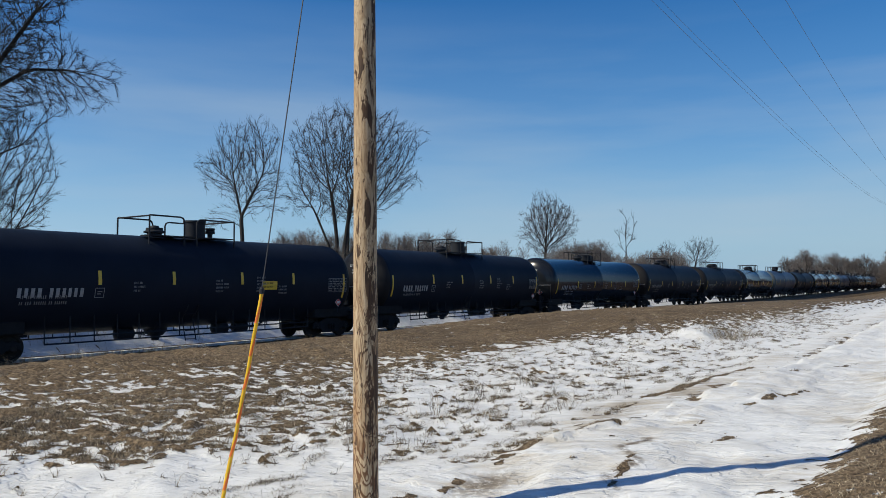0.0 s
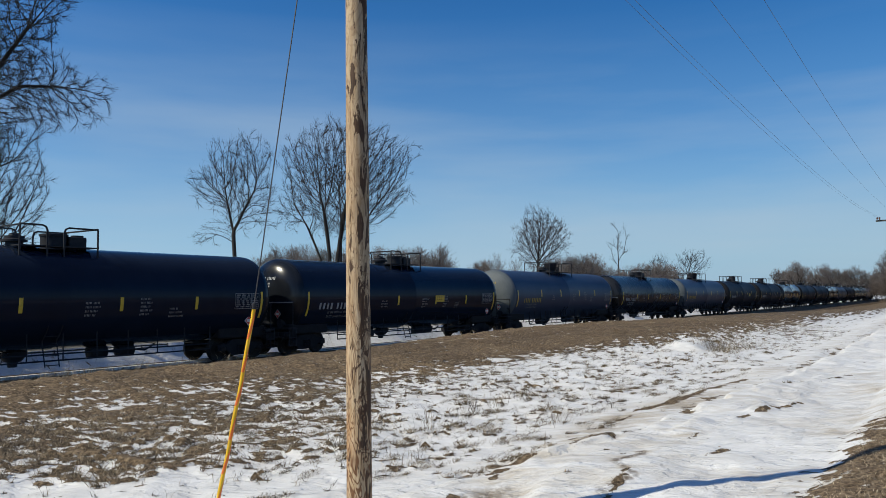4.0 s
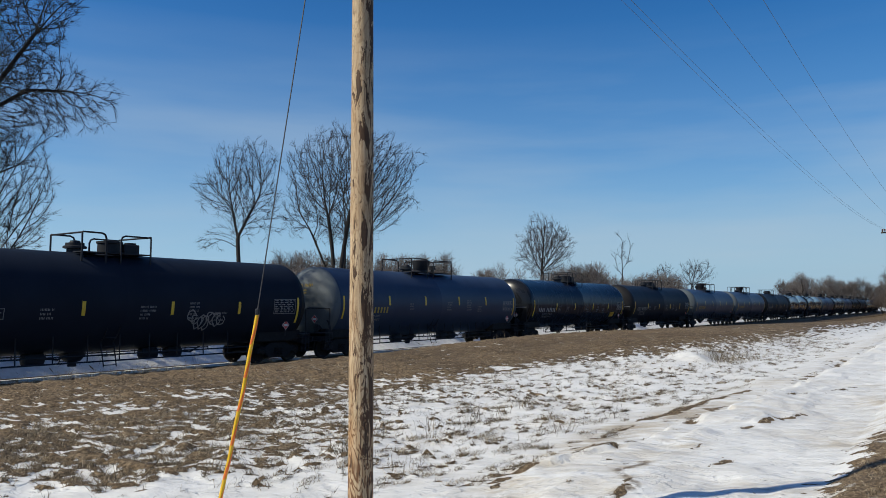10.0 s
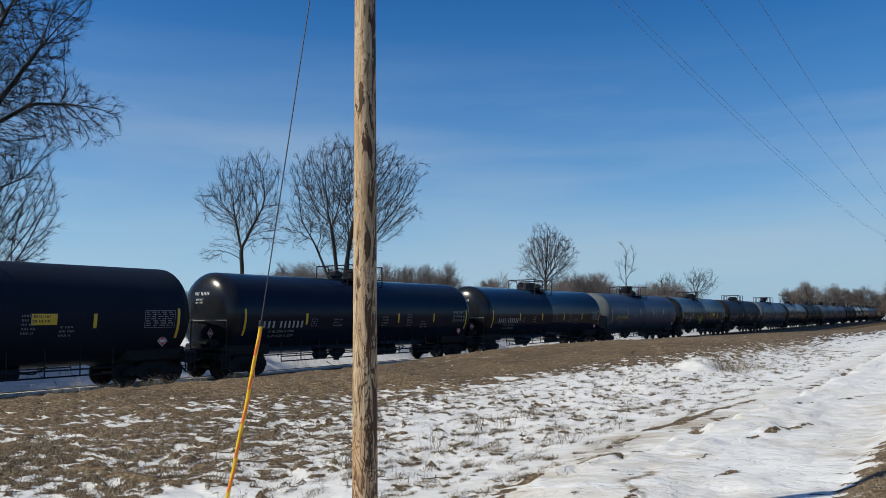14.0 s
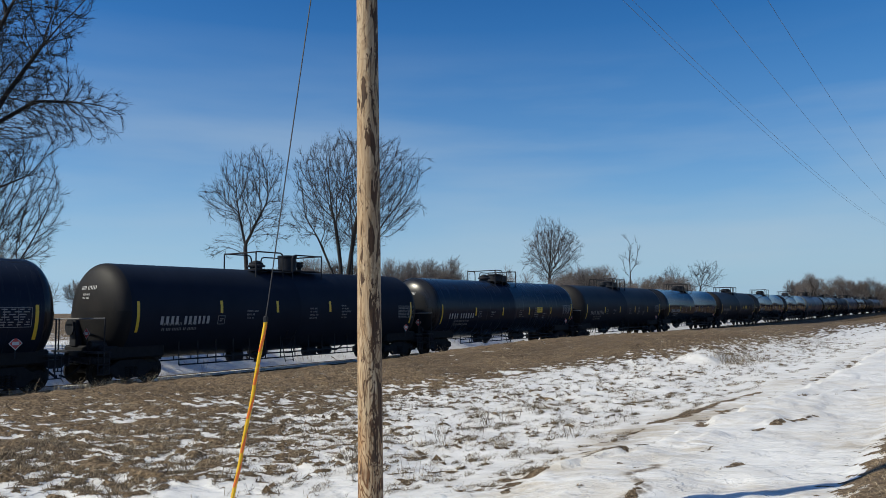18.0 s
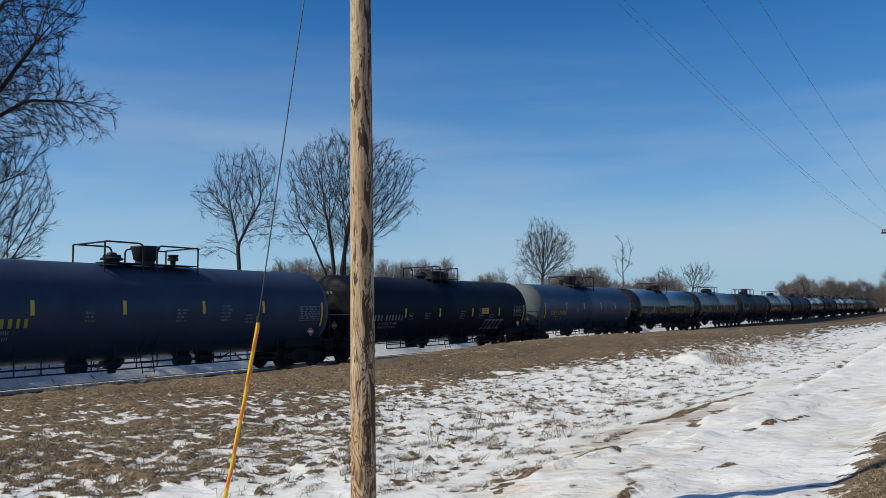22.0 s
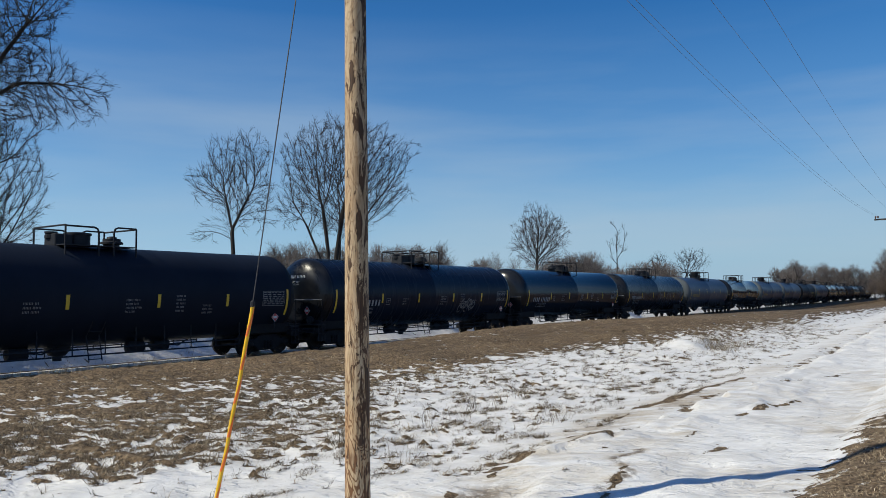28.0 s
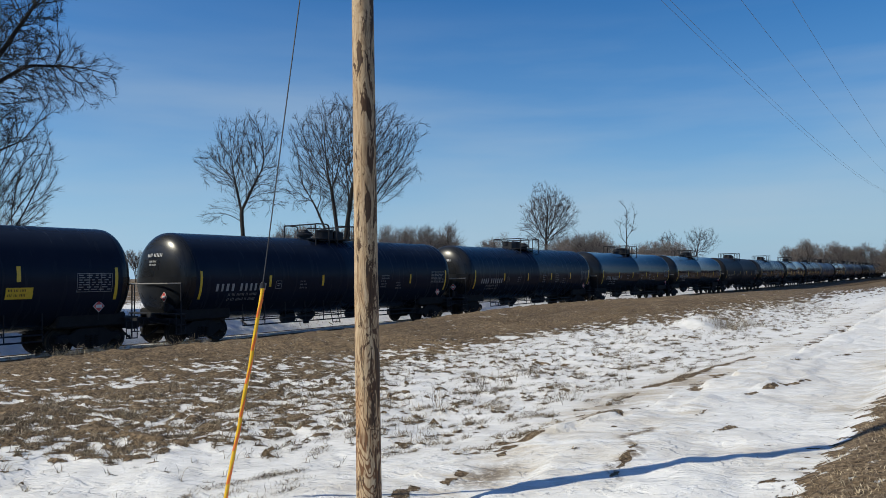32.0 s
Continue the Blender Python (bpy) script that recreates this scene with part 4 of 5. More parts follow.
def build_dome(car, style, flip):
    """Fittings on top: platform, manway, valve housing, relief valve and guard rails. style is long or short."""
    f = -1 if flip else 1
    top = AXIS_Z + RADIUS
    reach = 1.86 if style != "short" else 1.26
    bm = bmesh.new()
    for x0, x1, y0, y1 in ((-reach, reach, -0.95, -0.45), (-reach, reach, 0.45, 0.95), (-0.75, -0.45, -0.45, 0.45), (0.9, 1.2, -0.45, 0.45)):
        add_box(bm, min(f * x0, f * x1), max(f * x0, f * x1), y0, y1, top - 0.03, top + 0.01)
    part("platform", bm, STEEL, car)
    bm = bmesh.new()
    if style == "long":
        prof = [(0.34, top - 0.1), (0.34, top + 0.16), (0.4, top + 0.22), (0.46, top + 0.5), (0.52, top + 0.66), (0.5, top + 0.7), (0.1, top + 0.72)]
    elif style == "railed":
        prof = [(0.4, top - 0.1), (0.4, top + 0.6), (0.43, top + 0.62), (0.43, top + 0.7), (0.1, top + 0.72)]
    else:
        prof = [(0.4, top - 0.1), (0.4, top + 0.36), (0.44, top + 0.38), (0.44, top + 0.45), (0.2, top + 0.48)]
    add_lathe(bm, prof, 24, at=(f * (0.3 if style != "railed" else 0.75), 0, 0))
    smooth(part("valve_housing", bm, STEEL, car))
    bm = bmesh.new()
    mx = f * (-0.95 if style == "short" else -1.0)
    add_lathe(bm, [(0.26, top - 0.1), (0.26, top + 0.12), (0.38, top + 0.14), (0.38, top + 0.2), (0.3, top + 0.24), (0.3, top + 0.32), (0.18, top + 0.33), (0.15, top + 0.4), (0.04, top + 0.42)], 20, at=(mx, 0, 0))
    smooth(part("manway", bm, STEEL, car))
    bm = bmesh.new()
    add_lathe(bm, [(0.1, top - 0.1), (0.1, top + 0.22), (0.2, top + 0.24), (0.2, top + 0.34), (0.15, top + 0.36), (0.2, top + 0.4), (0.2, top + 0.46)], 14, at=(f * (1.55 if style != "short" else 1.15), 0.1, 0))
    part("relief_valve", bm, STEEL, car)
    if style == "short":
        bm = bmesh.new()
        add_box(bm, f * 0.95 - 0.3, f * 0.95 + 0.3, -0.35, 0.35, top - 0.1, top + 0.38, 0.03)
        part("valve_box", bm, STEEL, car)
    for y in (-1.0, 1.0):
        z0, z1 = top - 0.35, top + (0.7 if style != "short" else 0.64)
        for x0, x1 in ((-reach, -0.42), (reach, 0.12)):
            bm = bmesh.new()
            lift = 0.0 if x0 < 0 else -0.04
            xs = (f * x0, f * x1)
            r0 = 0.16 * (1 if xs[1] > xs[0] else -1)
            zt = z1 + lift
            add_tube(bm, [(xs[0], y, z0), (xs[0], y, zt - 0.02), (xs[0] + r0 * 0.1, y, zt), (xs[1] - r0, y, zt), (xs[1] - r0 * 0.3, y, zt - abs(r0) * 0.3), (xs[1], y, zt - abs(r0)), (xs[1], y, z0)], 0.032, 6)
            smooth(part("guard_rail", bm, STEEL, car))
    for x in (-reach, reach):
        bm = bmesh.new()
        rail_z = top + (0.68 if style != "short" else 0.62)
        add_tube(bm, [(x, -1.0, rail_z), (x, 1.0, rail_z)], 0.03, 6)
        part("end_rail", bm, STEEL, car)


def build_car(paint, style, flip, ink, seed, extras=()):
    global HALF
    HALF = 7.68 if style == "railed" else 8.02
    r = random.Random(seed)
    car = new("tank_car")
    car.empty_display_size = 1
    mat = PAINTS[paint]
    # barrel with its two dished heads
    bm = bmesh.new()
    prof = []
    for x in (-HALF + 0.1, 0.0, HALF - 0.1):
        prof.append((RADIUS, x - 0.02))
        prof.append((RADIUS + 0.003, x))
        prof.append((RADIUS, x + 0.02))
    prof = [(RADIUS, -HALF)] + prof + [(RADIUS, HALF)]
    add_lathe(bm, prof, 64, "x", (0, 0, AXIS_Z))
    smooth(part("tank", bm, mat, car), 50)
    for end in (-1, 1):
        bm = bmesh.new()
        prof = [(max(0.02, RADIUS * dish(i / 12)[0]), end * (HALF + HEAD * dish(i / 12)[1])) for i in range(13)]
        add_lathe(bm, prof, 64, "x", (0, 0, AXIS_Z))
        smooth(part("tank_head", bm, HEAD_PAINTS.get(paint, mat), car), 50)
    # half-heads: the shield plate on each end, proud of the head below the waist
    for end in (-1, 1):
        bm = bmesh.new()
        rings = []
        for i in range(13):
            w, deep = dish(max(0.01, i / 12))
            rings.append([bm.verts.new((end * (HALF + 0.004 + (HEAD + 0.02) * deep), (RADIUS + 0.012) * w * math.cos(math.pi * k / 32), AXIS_Z + 0.02 - (RADIUS + 0.012) * w * math.sin(math.pi * k / 32))) for k in range(33)])
        for lo, hi in zip(rings, rings[1:]):
            for k in range(32):
                bm.faces.new((lo[k], lo[k + 1], hi[k + 1], hi[k]))
        bmesh.ops.recalc_face_normals(bm, faces=bm.faces)
        smooth(part("head_shield", bm, HEAD_PAINTS.get(paint, mat), car))
        # stub sill, platform, coupler
        bm = bmesh.new()
        add_box(bm, min(end * 5.6, end * 8.75), max(end * 5.6, end * 8.75), -0.28, 0.28, 0.72, 1.12, 0.02)
        part("stub_sill", bm, STEEL, car)
        bm = bmesh.new()
        add_box(bm, min(end * 6.1, end * 8.45), max(end * 6.1, end * 8.45), -1.2, 1.2, 0.86, 1.32, 0.06)
        part("body_bolster", bm, TRUCK_STEEL, car)
        bm = bmesh.new()
        add_tube(bm, [(end * 8.95, -1.45, 1.02), (end * 8.95, -1.38, 0.78), (end * 8.98, -0.3, 0.86), (end * 9.05, -0.05, 1.0)], 0.022, 5)
        part("uncoupling_lever", bm, STEEL, car)
        bm = bmesh.new()
        add_tube(bm, [(end * 8.6, -0.42, 0.78), (end * 8.9, -0.42, 0.5), (end * 9.15, -0.3, 0.34), (end * 9.24, -0.1, 0.4)], 0.035, 6)
        part("brake_hose", bm, TRUCK_STEEL, car)
        bm = bmesh.new()
        add_box(bm, min(end * 8.3, end * 8.8), max(end * 8.3, end * 8.8), -1.42, 1.42, 0.76, 0.98, 0.03)
        part("end_sill", bm, TRUCK_STEEL, car)
        bm = bmesh.new()
        add_box(bm, min(end * 8.25, end * 8.75), max(end * 8.25, end * 8.75), -1.45, 1.45, 1.1, 1.16, 0.01)
        part("end_platform", bm, STEEL, car)
        bm = bmesh.new()
        add_box(bm, min(end * 8.7, end * 9.0), max(end * 8.7, end * 9.0), -0.1, 0.1, 0.76, 1.0, 0.03)
        add_box(bm, min(end * 8.95, end * 9.2), max(end * 8.95, end * 9.3), -0.2, 0.2, 0.72, 1.02, 0.05)
        part("coupler", bm, TRUCK_STEEL, car)
        bm = bmesh.new()
        zr = AXIS_Z - 0.22
        add_tube(bm, [(end * 8.5, -1.45, zr), (end * 8.8, -1.1, zr), (end * 8.8, 1.1, zr), (end * 8.5, 1.45, zr)], 0.024, 6)
        part("grab_rail", bm, DULL_INK if paint != "grey" else STEEL, car)
        for y in (-1.45, 1.45):
            bm = bmesh.new()
            add_tube(bm, [(end * 8.5, y, 0.4 if abs(y) > 1.2 else 1.12), (end * 8.5, y, zr)], 0.024, 6)
            part("rail_post", bm, STEEL, car)
        for y in (-1.4, 1.4):
            bm = bmesh.new()
            for z in (0.42, 0.75):
                add_tube(bm, [(end * 8.3, y - 0.05, z), (end * 8.7, y - 0.05, z)], 0.02, 5)
            for dx in (8.3, 8.7):
                add_tube(bm, [(end * dx, y - 0.05, 0.4), (end * dx, y - 0.05, 1.12)], 0.018, 5)
            part("sill_step", bm, STEEL, car)
        build_truck(car, end * TRUCK_X)
    # brake gear on the trailing end
    bm = bmesh.new()
    add_lathe(bm, [(0.28, -8.62), (0.28, -8.58)], 18, "x", (0, 0.55, 1.95))
    add_lathe(bm, [(0.04, -8.62), (0.04, -8.4)], 8, "x", (0, 0.55, 1.95))
    part("brake_wheel", bm, STEEL, car)
    bm = bmesh.new()
    add_box(bm, -8.5, -8.25, 0.35, 0.75, 1.3, 2.2, 0.02)
    part("brake_housing", bm, STEEL, car)
    bm = bmesh.new()
    add_lathe(bm, [(0.17, -8.6), (0.17, -8.05)], 14, "x", (0, -0.75, 1.35))
    part("air_reservoir", bm, STEEL, car)
    if paint == "grey":
        bm = bmesh.new()
        add_tube(bm, [(-8.62, 1.2, 2.15), (-8.62, 0.6, 2.3), (-8.62, -0.3, 2.28), (-8.5, -0.9, 2.05), (-8.35, -1.3, 1.6), (-8.3, -1.35, 1.2)], 0.045, 6)
        smooth(part("air_pipe", bm, STEEL, car))
    # guard bars below the barrel, on both sides
    for y in (-1.32, 1.32):
        bm = bmesh.new()
        for z in ((0.74, 0.54) if y < 0 or style != "short" else (0.64,)):
            add_tube(bm, [(-5.6, y, z), (5.6, y, z)], 0.028, 5)
        x = -5.6
        while x <= 5.61:
            add_tube(bm, [(x, y, 0.54), (x, y * 0.98, 1.46)], 0.022, 5)
            x += 1.12 if style == "short" else 0.8
        part("guard_bar", bm, STEEL, car)
        # side ladder to the platform
        bm = bmesh.new()
        for x in (-0.6, -0.15):
            pts = [(x, y * 1.06, 0.34)] + [(x, math.copysign((RADIUS + 0.07) * math.cos(radians(p)), y), AXIS_Z + (RADIUS + 0.07) * math.sin(radians(p))) for p in (-48, -38, -28)]
            add_tube(bm, pts, 0.02, 5)
        for i in range(4):
            z = 0.4 + i * 0.3
            yy = abs(y) * 1.04 if z < 1.9 else math.sqrt(max(0.3, (RADIUS + 0.07) ** 2 - (z - AXIS_Z) ** 2))
            yy = max(yy, 0)
            add_tube(bm, [(-0.6, math.copysign(yy, y), z), (-0.15, math.copysign(yy, y), z)], 0.015, 5)
        part("ladder", bm, STEEL, car)
    # bottom outlet with its skid, brake cylinder and hoses under the belly
    bm = bmesh.new()
    add_lathe(bm, [(0.42, 0.95), (0.42, 0.7), (0.26, 0.5), (0.14, 0.46), (0.14, 0.32)], 18, at=(-0.9, 0, 0))
    smooth(part("bottom_outlet", bm, STEEL, car))
    for x, y in ((1.6, -0.5), (2.7, -0.35), (-2.4, -0.4)):
        bm = bmesh.new()
        add_lathe(bm, [(0.08, x - 0.35), (0.2, x - 0.3), (0.2, x + 0.3), (0.08, x + 0.35)], 14, "x", (0, y, 0.66))
        add_tube(bm, [(x + 0.3, y, 0.66), (x + 0.8, y, 0.6), (x + 1.3, y + 0.1, 0.8)], 0.03, 5)
        part("brake_cylinder", bm, STEEL, car)
    build_dome(car, style, flip)
    # reflective strips
    low = 0.33 if style == "short" and "high" not in extras else 0.0
    inner = {"railed": (-4.05, -1.3, 1.72, 4.4), "long": (-4.5, -1.5, 1.65, 4.5), "short": (-4.5, -1.5, 1.75, 4.72)}[style]
    for i, x in enumerate((0.22 - HALF, *inner, HALF - 0.22)):
        bm = bmesh.new()
        tall = i in (0, 5)
        patch_on_shell(bm, x - (0.052 if tall else 0.06), x + (0.052 if tall else 0.06), -0.84 - low * 0.35 if tall else -0.23 - low, 0.2 - low * 0.35 if tall else 0.23 - low, 6 if tall else 2)
        part("reflective_strip", bm, REFLECTOR, car)
    # stencils: the owner's mark and number as letter bars, load lines, test table
    def on_side(bm):
        return lambda x0, x1, z0, z1: patch_on_shell(bm, x0, x1, z0, z1, 1)

    ink_mat = {"white": STENCIL_INK, "dull": DULL_INK, "yellow": YELLOW_INK}[ink]

    def one_letter(x0, x1, z0, z1):
        b = bmesh.new()
        patch_on_shell(b, x0, x1, z0, z1, 3, 0.03)
        part("letter_mark", b, ink_mat, car)

    char_bars(None, one_letter, {"short": -7.12, "long": -6.95, "railed": -6.6}[style], -0.46 - (0.22 if style == "short" else 0.14), 0.28, (4, 6), r, {"short": 0.4, "long": 0.38, "railed": 0.24}[style], 0.85)
    bm = bmesh.new()
    for z in (-0.64, -0.82):
        char_bars(bm, on_side(bm), -6.5, z - low * 0.7 - (0.14 if style == "long" else 0.0), 0.1, (2, 3, 6, 2, 6), r)
    part("load_stencil", bm, DULL_INK, car)["kind"] = "stuff"
    bm = bmesh.new()
    for z in (0.02, -0.56):
        patch_on_shell(bm, 6.48, 7.66, z - 0.018, z, 1)
    for x in (6.48, 6.87, 7.26, 7.645):
        patch_on_shell(bm, x, x + 0.016, -0.56, 0.02, 3)
    for i in range(7):
        x = 6.53
        z = -0.03 - i * 0.075
        while x < 7.55:
            w = r.uniform(0.08, 0.22)
            patch_on_shell(bm, x, min(7.6, x + w), z - 0.032, z, 1)
            x += w + r.uniform(0.05, 0.12)
    part("test_table", bm, DULL_INK, car)["kind"] = "stuff"
    for x, z, n in ((-2.85, -0.2, 3), (0.5, -0.12, 4), (2.45, 0.0, 5), (3.6, -0.35, 3)):
        bm = bmesh.new()
        for i in range(n):
            char_bars(bm, on_side(bm), x, z - low * 0.6 - i * 0.13, 0.07, (r.randint(3, 7), r.randint(2, 6)), r)
        part("small_stencil", bm, DULL_INK, car)["kind"] = "stuff"
    if style != "long":
        bm = bmesh.new()
        for x0, x1, z0, z1 in ((-4.2, -3.88, -0.34, -0.32), (-4.2, -3.88, -0.64, -0.62), (-4.2, -4.18, -0.64, -0.32), (-3.9, -3.88, -0.64, -0.32), (-4.12, -3.96, -0.46, -0.43), (-4.12, -4.0, -0.53, -0.5)):
            patch_on_shell(bm, x0, x1, z0, z1, 1)
        part("boxed_stencil", bm, DULL_INK, car)["kind"] = "stuff"
    # head stencils on the trailing end
    bm = bmesh.new()

    def on_head(x0, x1, z0, z1):
        patch_on_head(bm, -x1, -x0, z0, z1)

    char_bars(bm, on_head, -0.35, 0.62, 0.13, (4, 6), r)
    for z in (0.42, 0.3):
        char_bars(bm, on_head, -0.2, z, 0.07, (4, 5), r)
    if paint != "grey":
        for i in range(5):
            char_bars(bm, on_head, -0.05, -0.25 - 0.12 * i, 0.06, (3, 3), r)
    part("head_stencil", bm, WHITE_INK if ink == "white" else DULL_INK if ink == "dull" else YELLOW_INK, car)["kind"] = "stuff"
    # hazard placards
    for at, size in ((Vector((7.3, -1.5, 1.55)), 0.2), (Vector((-8.72, -0.75, 1.75)), 0.2)):
        bm = bmesh.new()
        red = bmesh.new()
        flat = at.x > 0
        for mesh, s, lift in ((bm, size, 0.0), (red, size * 0.86, 0.006)):
            quad = []
            for u, w in ((0, -s), (s, 0), (0, s), (-s, 0)):
                p = Vector((u, -lift, w)) if flat else Vector((-lift, -u, w))
                quad.append(mesh.verts.new(at + p))
            mesh.faces.new(quad)
        board = part("placard", bm, PLACARD, car)
        part("placard_print", red, RED_INK, board)
        bm = bmesh.new()
        quad = []
        for u, w in ((-size * 0.5, -0.05), (size * 0.5, -0.05), (size * 0.5, 0.05), (-size * 0.5, 0.05)):
            quad.append(bm.verts.new(at + (Vector((u, -0.012, w)) if flat else Vector((-0.012, -u, w)))))
        bm.faces.new(quad)
        part("placard_plate", bm, PLACARD, board)
        bm = bmesh.new()
        add_tube(bm, [(at.x + (0 if flat else 0.03), at.y + (0.03 if flat else 0), 1.1), (at.x + (0 if flat else 0.03), at.y + (0.03 if flat else 0), at.z)], 0.02, 5)
        part("placard_holder", bm, STEEL, car)
    # what sets one car apart
    for what in extras:
        bm = bmesh.new()
        if what == "high":
            bm.free()
        elif what in ("panel", "panel_amid", "panel_end", "panel_low"):
            x0, z1 = {"panel": (2.72, -0.1), "panel_amid": (1.75, -0.1), "panel_end": (4.37, -0.4), "panel_low": (5.4, -0.78)}[what]
            patch_on_shell(bm, x0, x0 + 0.78, z1 - 0.34, z1, 2)
            part("notice_panel", bm, REFLECTOR, car, "yellow notice panel")
            bm = bmesh.new()
            for z in (-0.12, -0.26):
                char_bars(bm, lambda x0, x1, z0, z1: patch_on_shell(bm, x0, x1, z0, z1, 1), x0 + 0.06, z1 + z, 0.07, (3, 3, 4), r)
            for v in bm.verts:
                v.co.y -= 0.005
            part("notice_print", bm, STEEL, car)["kind"] = "stuff"
        elif what == "pale":
            for k, wide in enumerate((0.3, 0.3, 0.36, 0.3, 0.4)):
                x0 = 3.1 + 0.43 * k
                patch_on_shell(bm, x0, x0 + wide, -1.34, -1.24, 1, 0.3)
                patch_on_shell(bm, x0 + 0.14, x0 + 0.14 + wide, -0.86, -0.76, 1, 0.3)
                patch_on_shell(bm, x0 + wide * 0.25, x0 + wide * 0.5, -1.24, -0.86, 2, 0.3)
            part("spray_lettering", bm, DULL_INK, car, "faded grey block spray lettering")["kind"] = "stuff"
        else:
            colour = {"lime": GREEN_SPRAY, "white": DULL_INK}[what]
            x0 = {"lime": -2.3, "white": 2.6}[what]
            for k in range(9):
                cx, cz = x0 + 0.16 * k, -0.78 + 0.18 * r.uniform(-1, 1)
                last = None
                for q in range(8):
                    ang = q * 0.8 + k
                    p = (cx + 0.2 * math.cos(ang) * r.uniform(0.6, 1.2), cz + 0.24 * math.sin(ang) * r.uniform(0.6, 1.2))
                    if last:
                        a, b = Vector(last), Vector(p)
                        nrm = Vector((-(b - a).y, (b - a).x)).normalized() * 0.022
                        pts = [a - nrm, b - nrm, b + nrm, a + nrm]
                        bm.faces.new([bm.verts.new(shell(w.x, math.degrees(math.asin((w.y + 0.14) / RADIUS)))) for w in pts])
                    last = p
            part("spray_lettering", bm, colour, car)["kind"] = "stuff"
    return car


LABELS = {
    "grey": "dusty slate-grey tank car with yellow stencils, rolling on rails",
    "gloss": "glossy black tank car with white stencils, rolling on rails",
    "satin": "satin black tank car with white stencils, rolling on rails",
    "matte": "dull brownish-black tank car with faded stencils, rolling on rails",
    "railed": "matte black tank car with long guard rails, rolling on rails",
}
# paint of every car, from the one farthest ahead to the last
ORDER = "M S M U G S M U G G M U G M M G T T U S U G G M U U M S U M S U G G M G M S T S G U M U U G U S G S M G G S S S M".split()
KINDS = {"U": ("grey", "long", "yellow"), "G": ("gloss", "short", "white"), "S": ("satin", "short", "white"), "M": ("matte", "short", "dull"), "T": ("matte", "railed", "white")}
FLIPPED = {8, 14, 27, 29, 24, 15, 28, 32, 33, 36}
EXTRAS = {0: ("panel",), 4: ("panel_amid",), 10: ("panel_low",), 12: ("white",), 13: ("lime", "panel"), 17: ("panel",), 20: ("panel",), 25: ("panel", "pale"), 32: ("white",), 38: ("high", "panel_end")}
CARS = []


def build_train():
    made = {}
    for i, code in enumerate(ORDER):
        j = i - 17
        paint, style, ink = KINDS[code]
        key = (code, j in FLIPPED, EXTRAS.get(j, ()))
        if key not in made:
            car = build_car(paint, style, j in FLIPPED, ink, 100 + len(made), EXTRAS.get(j, ()))
            tagged(car, LABELS["railed" if code == "T" else paint], "tank car", "cars of the freight train")
            made[key] = car
        else:
            car = copy_thing(made[key], Matrix())
        CARS.append((j, car))


build_train()


# ---- utility pole, guy and wires ----
POLE = Vector((-0.70, 5.95, 0.0))
POLE_TOP = 8.55


def build_pole():
    pole = thing("utility_pole", Matrix.Translation((POLE.x, POLE.y, 0)), "shaved timber utility pole with brown bark streaks", "utility pole")
    bm = bmesh.new()
    prof = []
    n = 60
    for i in range(n + 1):
        z = 0.35 + (POLE_TOP - 0.35) * i / n
        prof.append((0.104 - 0.0032 * z, z))
    add_lathe(bm, prof, 28)
    for v in bm.verts:
        ang = math.atan2(v.co.y, v.co.x)
        k = 1 + 0.018 * noise.noise(Vector((math.cos(ang) * 1.5, math.sin(ang) * 1.5, v.co.z * 1.2)))
        v.co.x, v.co.y = v.co.x * k - 0.0052 * v.co.z, v.co.y * k
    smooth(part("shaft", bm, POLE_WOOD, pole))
    arm = Vector((UY, -UX, 0))
    bm = bmesh.new()
    add_box(bm, -1.2, 1.2, 0.1, 0.2, POLE_TOP - 0.35, POLE_TOP - 0.23, 0.01)
    for v in bm.verts:
        x, y = v.co.x, v.co.y
        v.co.x, v.co.y = arm.x * x + UX * y, arm.y * x + UY * y
    part("crossarm", bm, POLE_WOOD, pole)
    for off in ARM_OFF:
        bm = bmesh.new()
        p = arm * off + Vector((UX, UY, 0)) * 0.15
        add_lathe(bm, [(0.02, POLE_TOP - 0.23), (0.02, POLE_TOP - 0.15), (0.05, POLE_TOP - 0.14), (0.06, POLE_TOP - 0.08), (0.035, POLE_TOP - 0.06), (0.04, POLE_TOP)], 10, at=(p.x, p.y, 0))
        part("insulator", bm, CERAMIC, pole)
    return pole


ARM_OFF = (-1.1, -0.95, 0.25, 1.1)
FAR = Vector((33.12, 54.3, 0.0))


def build_far_pole():
    pole = thing("utility_pole", Matrix.Translation(FAR), "distant weathered utility pole with a wooden crossarm", "utility pole")
    bm = bmesh.new()
    add_lathe(bm, [(0.13, 0.3), (0.1, 8.6)], 14)
    part("shaft", bm, GREY_WOOD, pole)
    bm = bmesh.new()
    add_box(bm, -1.2, 1.2, 0.1, 0.2, 7.75, 7.87, 0.01)
    for v in bm.verts:
        x, y = v.co.x, v.co.y
        v.co.x, v.co.y = UY * x + UX * y, -UX * x + UY * y
    part("crossarm", bm, GREY_WOOD, pole)
    for off in ARM_OFF:
        bm = bmesh.new()
        add_lathe(bm, [(0.02, 7.87), (0.05, 7.95), (0.06, 8.0), (0.04, 8.07)], 8, at=(UY * off, -UX * off, 0))
        part("insulator", bm, CERAMIC, pole)


